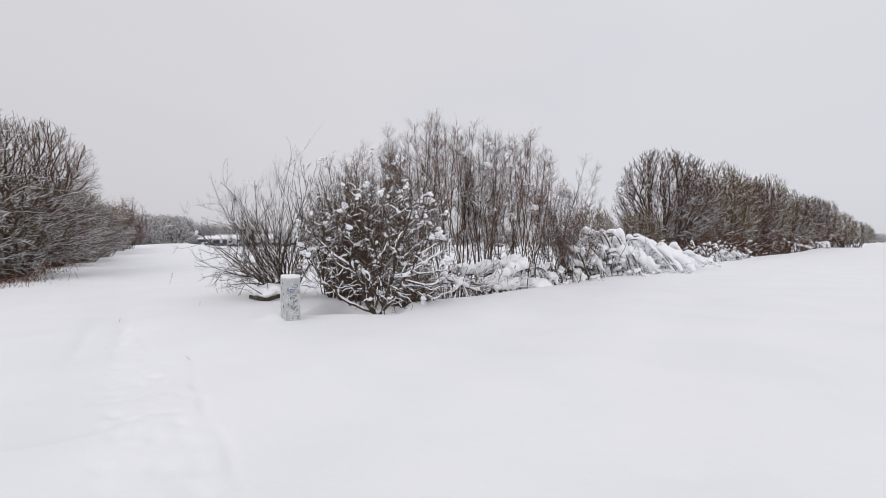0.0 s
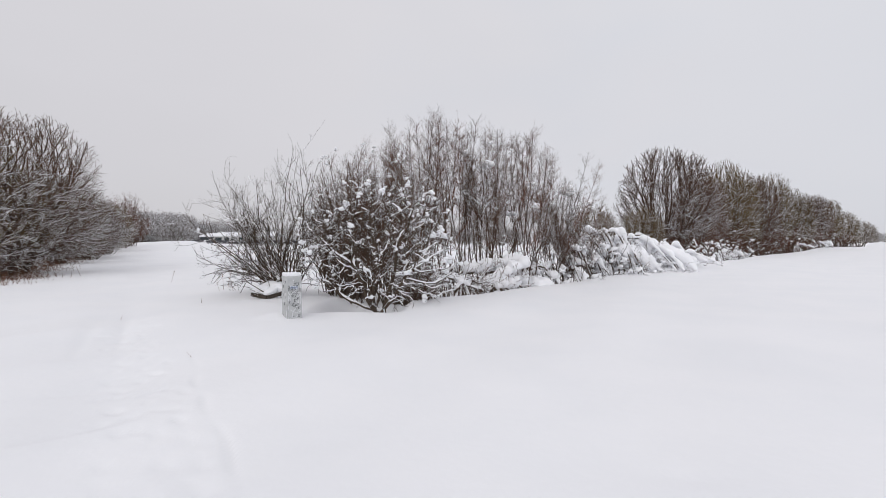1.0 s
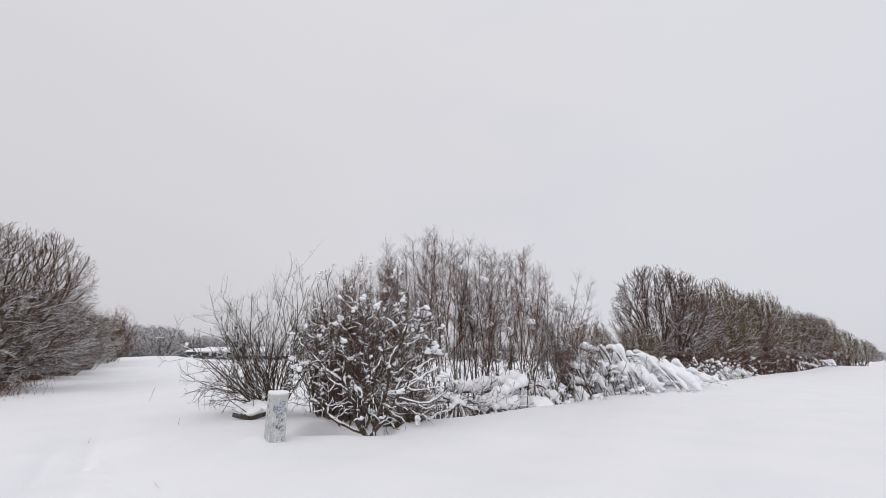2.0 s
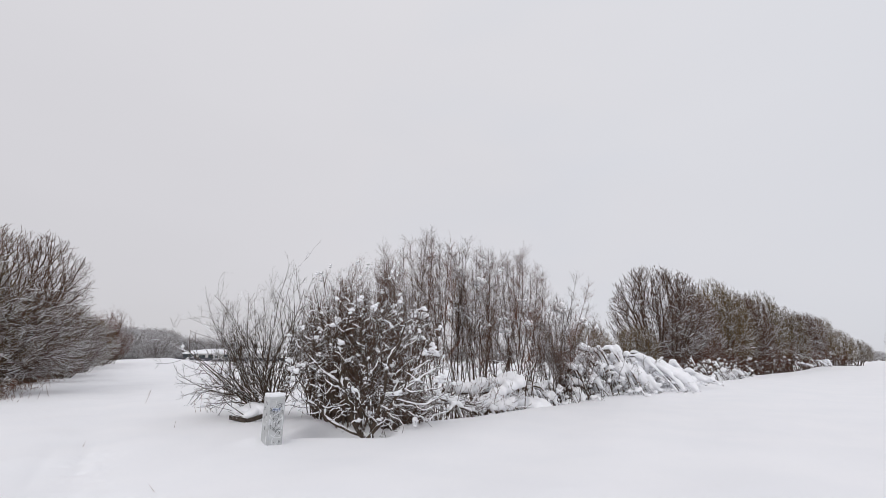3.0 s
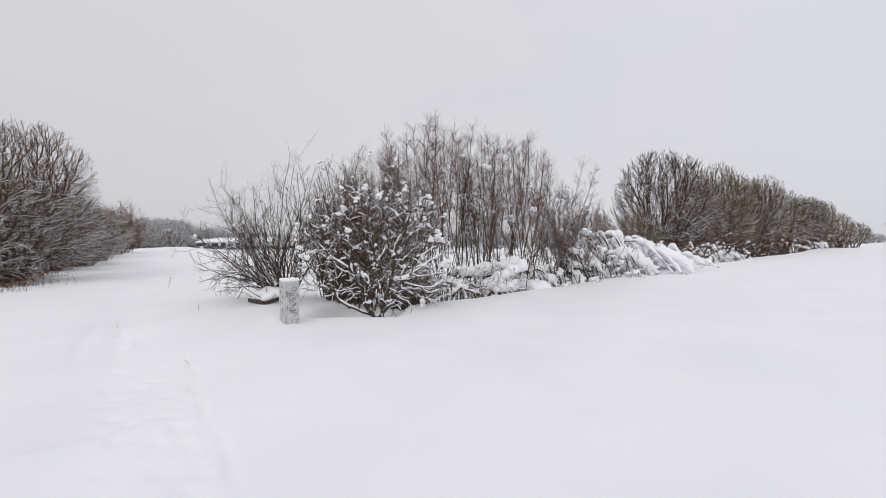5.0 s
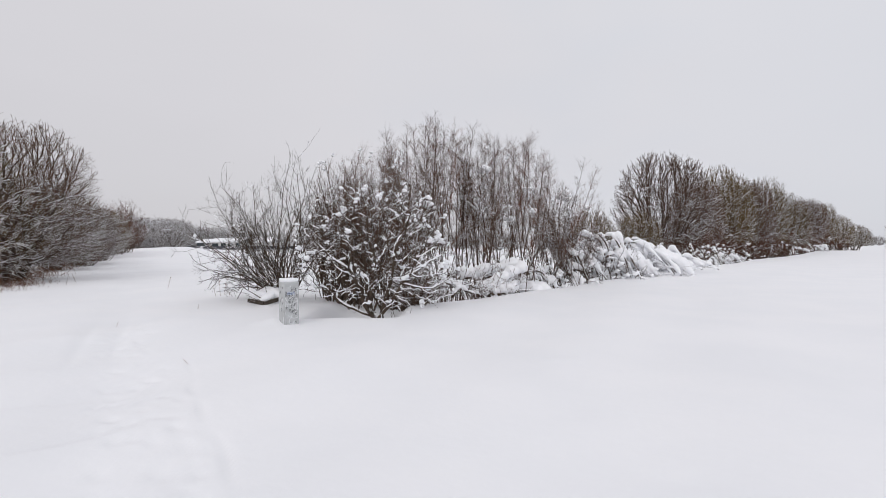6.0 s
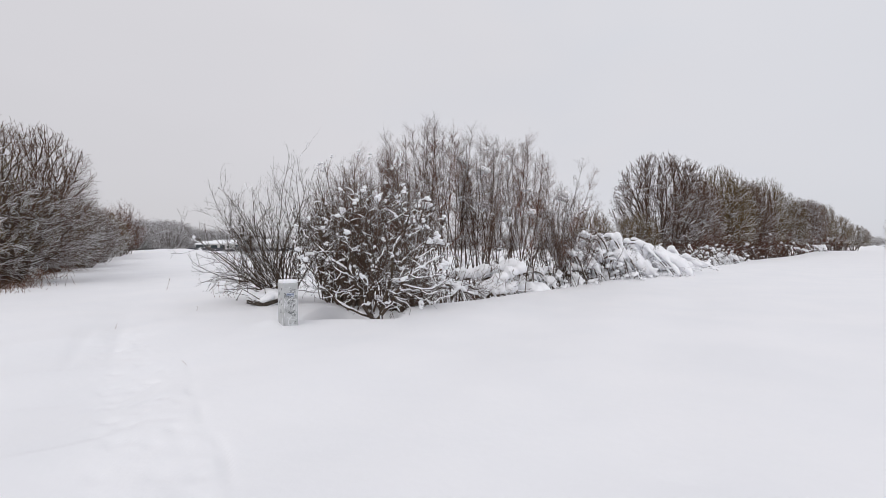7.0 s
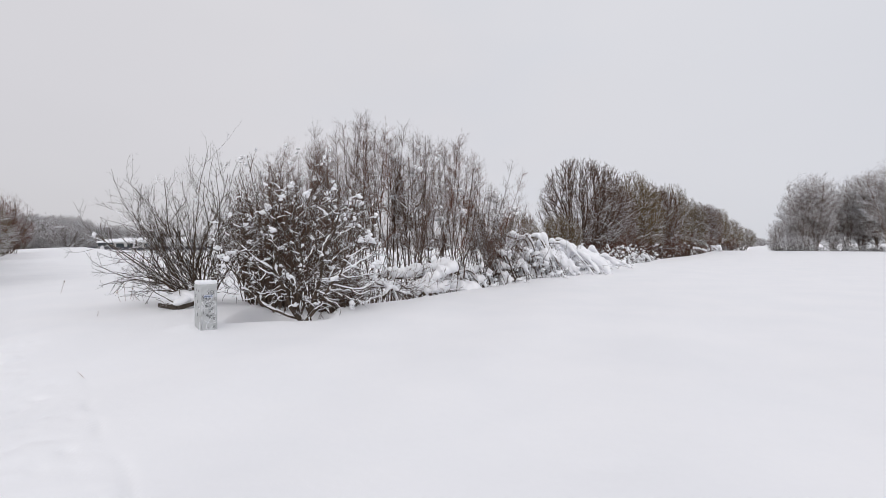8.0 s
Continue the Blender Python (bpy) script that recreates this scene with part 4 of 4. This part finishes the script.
bent_shrub((29.39, 45, gz(29.39, 45)), 111, "frosted twiggy shrub with balls of snow", fan(rng, 12, -1.8, 1.6, -0.8, 0.8, 2.2, 1.1, -60), 0.12, 36, 1.1, 7.0)
bent_shrub((28.18, 44, gz(28.18, 44)), 97, "low snowy shrub at the edge of the track", fan(rng, 12, -2.0, 2.0, -0.8, 1.0, 1.5, 1.6, -60), 0.13, 30, 1.0)
bent_shrub((69.75, 84, gz(69.75, 84)), 98, "low snowy shrub far along the track", fan(rng, 10, -3.0, 3.0, -0.8, 1.0, 1.8, 2.0, -60), 0.2, 24, 1.2)


# ---- fallen trunks under snow
def fallen_log(at, seed, label, ends, radius, snow):
    rng = np.random.default_rng(seed)
    root = thing("fallen_trunk", at, label, "fallen trunk", "fallen trunks in the thicket")
    P = np.array([arch(rng, a, b, rise, 16, 0.12) for a, b, rise in ends])
    R = taper_to(np.full(len(P), radius), radius * 0.6, 16) * rng.uniform(0.9, 1.1, (len(P), 16))
    for j in range(len(P)):
        g = Geo()
        g.tubes(P[j:j + 1], R[j:j + 1], 10)
        part("trunk", g, M_BARK_OLD, root)
    s, d, ln, pr = side_shoots(rng, P, R, dict(per=26, angle=70, cap=0.8, t0=0.05, lift=-0.25, taper=0.3), None)
    Q = shoots(rng, s, d, ln, 6, 0.15, -0.03)
    g2 = Geo()
    r = taper_to(np.full(len(Q), 0.010), 0.004, 6)
    g2.tubes(Q, r, 4)
    s2, d2, l2, p2 = side_shoots(rng, Q, r, dict(per=4, angle=45, ratio=0.6, t0=0.1, taper=0.4), None)
    Q2 = shoots(rng, s2, d2, l2, 4, 0.14, 0.0)
    g2.tubes(Q2, taper_to(np.full(len(Q2), 0.008), 0.004, 4), 3)
    tagged(part("crown", g2, M_TWIG, root), "fine bare twigs", kind="stuff")
    thin, heavy = Geo(), Geo()
    PS, RS = finer(P, snow * rng.uniform(0.55, 1.35, R.shape), 34)
    RS[:, :3] *= 0.6
    RS[:, -3:] *= 0.6
    PS[:, :, 2] += radius * 0.7 + RS * 0.35
    clumps_on(heavy, rng, Q, 14, min(0.11, snow * 1.2), 2)
    snow_on(thin, rng, Q, r, 0.02, 0.6, 5, 1.0)
    if thin.v:
        tagged(part("twig_snow", thin, M_SNOW, root), "thin snow along the twigs", kind="stuff")
    melted(heavy, PS, RS, root, "rounded snow on the trunk", 0.03)
    return root


fallen_log((1.94, 16, gz(1.94, 16)), 101, "fallen trunks deep under rounded snow",
           [((-1.6, 0.2, 0.85), (-0.1, 0.0, 0.75), -0.12), ((-0.3, 0.0, 0.70), (1.05, 0.3, 1.15), 0.10), ((-0.7, -0.7, 0.25), (1.3, -0.3, 0.85), 0.04), ((-0.2, -0.6, 0.30), (0.9, -0.8, 0.40), 0.12)], 0.09, 0.20)
fallen_log((0.53, 13.6, gz(0.53, 13.6)), 102, "broken branches under snow at the edge of the thicket",
           [((-1.0, -0.1, 0.35), (0.7, -0.3, 0.20), 0.25), ((-0.3, -0.2, 0.6), (0.9, 0.2, 0.3), 0.1), ((-1.2, 0.2, 0.2), (0.2, 0.5, 0.8), 0.1), ((-0.1, -0.5, 0.1), (0.7, -0.5, 0.25), 0.15)], 0.04, 0.06)
fallen_log((1.46, 17.5, gz(1.46, 17.5)), 103, "leaning thicket stems with snow on their backs", [((0, 0, 0), (1.3, 0.2, 2.6), -0.15), ((0.9, 0.1, 0), (2.6, 0.5, 2.4), -0.1)], 0.055, 0.045)

fallen_log((5.66, 19.6, gz(5.66, 19.6)), 104, "broken leaning stem wrapped in snow", [((-0.15, 0, 0.6), (0.35, 0.1, 2.1), -0.02)], 0.06, 0.09)

# ---- far woods
far_tree = round_tree(51, 8.0, 3.6, "snow-dusted bare tree of the far wood", "far wood", FROST_MATS, 600, 0.020, 5, 0.48, 5, (2.0, 0.45), None, 0.0)
rng = np.random.default_rng(55)
far = []
for i in range(46):   # beyond the building
    d = rng.uniform(150, 200)
    b = -0.72 + 0.36 * i / 45 + rng.normal(0, 0.01)
    far.append((b * d, d, d * (0.078 - 0.042 * i / 45) / 8.0 * rng.uniform(0.8, 1.05) + 0.2))
for i in range(34):   # beyond the low field
    d = rng.uniform(270, 340)
    far.append((rng.uniform(-0.42, 0.75) * d, d, rng.uniform(1.25, 1.65)))
for i in range(12):   # at the end of the field track
    d = rng.uniform(420, 520)
    far.append((rng.uniform(0.9, 1.02) * d, d, rng.uniform(1.0, 1.5)))
for i, (x, y, s) in enumerate(far):
    if i:
        put(far_tree, x, y, s, rng.uniform(0, 360), wide=s * 1.35, sink=0.3)
    else:
        shift_to(far_tree, x, y, s, sink=0.3)

for i in range(9):   # low growth at the feet of the tall trees
    a = radians(45.4 + 10.5 * i / 8 + rng.normal(0, 0.5))
    put(far_tree, math.sin(a) * 124, math.cos(a) * 124, rng.uniform(0.15, 0.5), rng.uniform(0, 360), wide=rng.uniform(0.6, 1.1), sink=0.3)

plant("spruce", (-102.60, 158, gz(-102.60, 158)), "dark narrow spruce dusted with snow", "tree", "", 58, [((0, 0, 1), 10.8, 0.14, (0, 0, 0))],
      [dict(K=6, wander=0.0, up=0.0, tip=0.1), dict(K=4, per=90, angle=95, cap=2.3, t0=0.08, wander=0.05, up=-0.06, rad=0.05, taper=0.92), dict(K=3, per=6, angle=50, ratio=0.4, t0=0.2, wander=0.1, up=-0.05, rad=0.05)],
      (M_BARK_OLD, M_SPRUCE, M_SPRUCE), None, split=1)

# ---- tall trees on the far side of the field
tall_tree = branchy_tree(52, 8.0, 2.3, "tall bare tree lined with snow", "tall trees beyond the field", (M_TWIG_HAZED,) * 3, 3, 5, (42, 12, 7), (0.085, 0.030, 0.0150, 0.0105), 0.50, 0.9, 0.03, 0.03, 40, 0.42)
TALL = []
rng = np.random.default_rng(56)
for i in range(16):
    a = radians(46.2 + 10.5 * i / 15 + rng.normal(0, 0.4))
    d = rng.uniform(128, 158)
    TALL.append((math.sin(a) * d, math.cos(a) * d, np.interp(i, [0, 1, 3, 5, 7, 15], [0.9, 1.95, 2.3, 2.1, 2.5, 2.55]) * rng.uniform(0.88, 1.08)))
for i, (x, y, s) in enumerate(TALL):
    if i:
        put(tall_tree, x, y, s, rng.uniform(0, 360), wide=s * 1.05, sink=0.3)
    else:
        shift_to(tall_tree, x, y, s, sink=0.3)


# ---- street cabinet
def cabinet():
    W, D, H = 0.30, 0.31, 0.99
    root = thing("street_cabinet", (-3.04, 8.95, gz(-3.04, 8.95) - 0.135), "grey plastic street cabinet covered in scribbles, standing in snow", "utility cabinet", turn=37)
    bm = bmesh.new()
    box(bm, (W, D, H), (0, 0, H / 2 - 0.06), bevel=0.015)
    part("body", bm, M_CAB, root)
    bm = bmesh.new()
    box(bm, (W - 0.05, 0.012, H - 0.16), (0, -D / 2 - 0.004, H / 2 - 0.05), bevel=0.004)
    door = part("door", bm, M_CAB, root)
    bm = bmesh.new()
    box(bm, (0.02, 0.012, 0.07), (W / 2 - 0.06, -D / 2 - 0.015, H * 0.52), bevel=0.003)
    part("lock", bm, M_CAB, door)
    bm = bmesh.new()
    box(bm, (W + 0.014, D + 0.014, 0.045), (0, 0, H - 0.055), bevel=0.014)
    part("lid", bm, M_CAB, root)
    rng = np.random.default_rng(5)
    bm = bmesh.new()
    box(bm, (W + 0.006, D + 0.006, 0.075), (0, 0, H - 0.004), bevel=0.034)
    bmesh.ops.subdivide_edges(bm, edges=bm.edges[:], cuts=1, use_grid_fill=True)
    for v in bm.verts:   # slightly sagging, uneven slab
        v.co.z += 0.006 * math.sin(23 * v.co.x + 1) * math.cos(19 * v.co.y) + 0.02 * (v.co.x * 0.4 - v.co.y * 0.2) - 0.25 * max(0.0, v.co.z - H) * ((v.co.x / W) ** 2 + (v.co.y / D) ** 2)
    for f in bm.faces:
        f.smooth = True
    part("snow_cap", bm, M_SNOW, root, "flat cushion of snow with rounded edges")
    bm = bmesh.new()
    box(bm, (0.15, 0.004, 0.060), (-0.01, -D / 2 - 0.012, H * 0.74), (0, 6, 0), 0.0015)
    sticker = part("sticker", bm, M_BLUE_PAINT, root, "pale blue torn sticker")
    q = np.random.default_rng(31)
    for i in range(9):
        gg = Geo()
        x0 = -0.075 + 0.017 * i
        gg.tubes(np.array([[[x0, -D / 2 - 0.015, H * 0.74 + q.normal(0, 0.012) + 0.012 * k * (-1) ** (i + k)] for k in range(-2, 3)]]) + np.array([[[0.004 * k, 0, 0] for k in range(-2, 3)]]), np.full((1, 5), 0.0024), 4)
        part("sticker_mark", gg, M_BLUE_INK, sticker)

    def strokes(name, count, mat, r0, r1, thick, lift, seed, loop):
        q = np.random.default_rng(seed)
        P = []
        for i in range(count):
            side = i % 4 == 3
            u, v = q.uniform(-0.42, 0.42), q.uniform(0.10, 0.86)
            r, a0, sweep = q.uniform(r0, r1), q.uniform(0, 6.28), q.uniform(0.5, 5.2) * loop
            a = a0 + np.linspace(0, sweep, 9)
            du, dv = r * np.cos(a) * q.uniform(0.5, 1.1) + np.linspace(0, q.normal(0, r), 9), r * np.sin(a) + np.linspace(0, q.normal(0, r), 9)
            if side:
                P.append(np.stack([np.full(9, -W / 2 - lift), np.clip(u * D + du, -D / 2 + 0.02, D / 2 - 0.02), np.clip(v * H + dv, 0.02, H - 0.1)], 1))
            else:
                P.append(np.stack([np.clip(u * W + du, -W / 2 + 0.03, W / 2 - 0.03), np.full(9, -D / 2 - lift - 0.010), np.clip(v * H + dv, 0.03, H - 0.12)], 1))
        P = np.array(P)
        for row in P:
            gg = Geo()
            gg.tubes(row[None], np.full((1, 9), thick), 4)
            part(name, gg, mat, root, "scribbled paint stroke")

    strokes("white_scribble", 26, M_WHITE_PAINT, 0.04, 0.11, 0.011, -0.003, 8, 1.0)

    def letters(count, seed):
        """Small black marks of two crossing or hooked strokes each, on the door and the side."""
        q = np.random.default_rng(seed)
        for i in range(count):
            side = i % 5 == 4
            u, v = q.uniform(-0.36, 0.36), q.uniform(0.10, 0.88)
            r = q.uniform(0.020, 0.036)
            k = np.linspace(-1, 1, 7)
            tilt = q.normal(0.5, 0.2)
            marks = [(k * r * tilt, k * r), (-k * r * tilt, k * r)]
            if i % 3 == 1:
                marks = [(r * 0.8 * np.cos(2.4 * k + 3.1), r * np.sin(2.4 * k)), (k * r * 0.4, 0 * k - r * 0.1)]
            elif i % 3 == 2:
                marks = [(np.abs(k) * r * 0.6, k * r), (k * r * 0.5 + r * 0.3, 0 * k + r * 0.9)]
            for du, dv in marks:
                if side:
                    row = np.stack([np.full(7, -W / 2 - 0.002), np.clip(u * D + du, -D / 2 + 0.02, D / 2 - 0.02), np.clip(v * H + dv, 0.03, H - 0.1)], 1)
                else:
                    row = np.stack([np.clip(u * W + du, -W / 2 + 0.03, W / 2 - 0.03), np.full(7, -D / 2 - 0.012), np.clip(v * H + dv, 0.03, H - 0.12)], 1)
                gg = Geo()
                gg.tubes(row[None], np.full((1, 7), 0.0036), 4)
                part("black_scribble", gg, M_INK, root, "scribbled marker stroke")

    letters(40, 9)


cabinet()


# ---- timber corner under snow
def timber_corner():
    x, y = -4.62, 11.7
    root = thing("timber_frame", (x, y, gz(x, y) + 0.03), "dark timber corner lying under a cushion of snow", "timber frame")
    bm = bmesh.new()
    box(bm, (0.62, 0.06, 0.10), (-0.28, 0.16, 0.03), (0, 4, -30), 0.012)
    part("beam", bm, M_TIMBER, root)
    bm = bmesh.new()
    box(bm, (0.50, 0.06, 0.10), (0.20, 0.14, 0.06), (0, -14, 34), 0.012)
    part("beam", bm, M_TIMBER, root)
    g = Geo()
    g.blobs(np.array([[-0.08, 0.46, 0.12], [-0.26, 0.42, 0.10], [0.12, 0.48, 0.12]]), np.array([[0.30, 0.28, 0.27], [0.22, 0.22, 0.21], [0.22, 0.26, 0.23]]), np.random.default_rng(6), 3)
    part("snow_cushion", g, M_SNOW, root, "thick cushion of snow")


timber_corner()


# ---- long low building beyond the field
def low_building():
    x, y = -69.18, 128
    z = 0.0
    root = thing("building", (x, y, z), "long low pale building with dark teal end and snowy roof", "building", turn=0)
    bm = bmesh.new()
    box(bm, (9.2, 8, 3.2), (7.8, 4, 1.0))
    part("wall", bm, M_WALL, root)
    bm = bmesh.new()
    box(bm, (3.4, 8.6, 3.0), (1.5, 3.9, 1.0))
    part("end_block", bm, M_TEAL, root, "dark teal clad end block")
    for i, (wx, ww) in enumerate([(4.8, 1.8), (7.2, 1.3), (9.2, 1.6), (11.3, 1.2)]):
        bm = bmesh.new()
        box(bm, (ww, 0.10, 1.1), (wx, -0.04, 1.6))
        win = part("window", bm, M_PANE, root)
        bm = bmesh.new()
        box(bm, (ww + 0.2, 0.14, 0.08), (wx, -0.06, 1.02))
        part("sill", bm, M_WALL, win)
    # snowy roof: two low slopes with overhang
    g = Geo()
    for x0, x1, ridge, eave in ((-0.4, 3.4, 3.45, 2.62), (3.0, 12.6, 3.75, 2.70)):
        v = np.array([[x0, -0.7, eave], [x1, -0.7, eave], [x1, 4, ridge], [x0, 4, ridge], [x0, 8.7, eave], [x1, 8.7, eave]])
        v = np.concatenate([v, v - np.array([0, 0, 0.28])])
        q = np.array([[0, 1, 2, 3], [3, 2, 5, 4], [6, 9, 8, 7], [9, 10, 11, 8], [0, 6, 7, 1], [4, 5, 11, 10], [0, 3, 9, 6], [3, 4, 10, 9], [1, 7, 8, 2], [2, 8, 11, 5]])
        g.add(v, quads=q)
    part("roof", g, M_SNOW, root, "low roof under thick snow", smooth=False)
    # annex further along
    bm = bmesh.new()
    box(bm, (7.0, 7, 3.0), (16.8, 6, 1.0))
    part("annex", bm, M_WALL, root)
    g = Geo()
    v = np.array([[13.0, 2.2, 2.6], [20.6, 2.2, 2.6], [19.4, 6, 4.0], [14.2, 6, 4.0], [13.0, 9.8, 2.6], [20.6, 9.8, 2.6]])
    v = np.concatenate([v, v - np.array([0, 0, 0.28])])
    q = np.array([[0, 1, 2, 3], [3, 2, 5, 4], [6, 9, 8, 7], [9, 10, 11, 8], [0, 6, 7, 1], [4, 5, 11, 10], [0, 3, 9, 6], [3, 4, 10, 9], [1, 7, 8, 2], [2, 8, 11, 5]])
    g.add(v, quads=q)
    part("roof", g, M_SNOW, root, "low roof under thick snow", smooth=False)


low_building()


def board_fence():
    x, y = -66.32, 118
    root = thing("fence", (x, y, 0.35), "low dark board fence topped with snow", "fence")
    for i in range(12):
        bm = bmesh.new()
        box(bm, (2.36, 0.06, 0.9), (1.2 + i * 2.4, 0, 0.55))
        part("board_panel", bm, M_FENCE, root)
        bm = bmesh.new()
        box(bm, (0.12, 0.12, 0.96), (i * 2.4, -0.05, 0.57))
        part("post", bm, M_FENCE, root)


board_fence()


# ---- dry stalks standing out of the snow
def stalk(x, y, tall, lean, turn, seed):
    rng = np.random.default_rng(seed)
    root = thing("dry_stalk", (x, y, gz(x, y) - 0.03), "thin dry weed stalk standing out of the snow", "weed stalk", "weed stalks in the snow", turn)
    P = shoots(rng, np.zeros((1, 3)), np.array([[math.sin(radians(lean)), 0, math.cos(radians(lean))]]), np.array([tall]), 7, 0.06, 0.0)
    g = Geo()
    thin = 0.0025 if tall < 0.15 else 0.0042
    g.tubes(P, np.linspace(thin, thin * 0.6, 7)[None], 5)
    part("stem", g, M_GRASS, root)
    if tall > 0.25:
        g = Geo()
        s, d, ln, pr = side_shoots(rng, P, np.full((1, 7), 0.004), dict(per=5, angle=40, ratio=0.3, t0=0.5), None)
        g.tubes(shoots(rng, s, d, ln, 4, 0.1, 0), taper_to(np.full(len(s), 0.003), 0.002, 4), 3)
        g.blobs(P[:, -1], np.array([[0.014, 0.014, 0.02]]), rng, 1)
        part("seed_head", g, M_GRASS, root)


for i, (x, y, tall, lean, turn) in enumerate([(-3.44, 6.1, 0.13, -38, 0), (-9.76, 16, 0.42, 8, 40), (-6.23, 8.6, 0.10, 15, 100), (-6.08, 11.2, 0.16, 4, 0),
                                              (-6.89, 14, 0.5, -10, 70), (-6.91, 14.3, 0.6, 6, 10), (-6.64, 14.1, 0.4, 14, 200), (-6.92, 13.8, 0.35, -14, 0)]):
    stalk(x, y, tall, lean, turn, 200 + i)


def grass_bank():
    rng = np.random.default_rng(210)
    n = 3000
    u = rng.uniform(1, 34, n)
    s = rng.normal(0.3, 0.55, n) + 0.3 * np.sin(u * 1.1)
    x, y = -13.9 - 0.56 * u - 0.83 * s, 13.6 + 0.83 * u - 0.56 * s
    S = np.stack([x, y, height(x, y) - 0.05], 1)
    P = shoots(rng, S, rng.normal(0, 0.35, (n, 3)) + np.array([0, 0, 1]), rng.uniform(0.15, 0.55, n) * (0.35 + 0.65 * (np.sin(u * 1.7) + np.sin(u * 4.1 + s * 3) > -0.2)), 5, 0.15, -0.08)
    g = Geo()
    g.tubes(P, taper_to(np.full(n, 0.008), 0.003, 5), 3)
    tagged(part("dry_grass", g, M_GRASS), "rust-brown dry grass poking through snow along the bank", "grass", kind="stuff")


grass_bank()
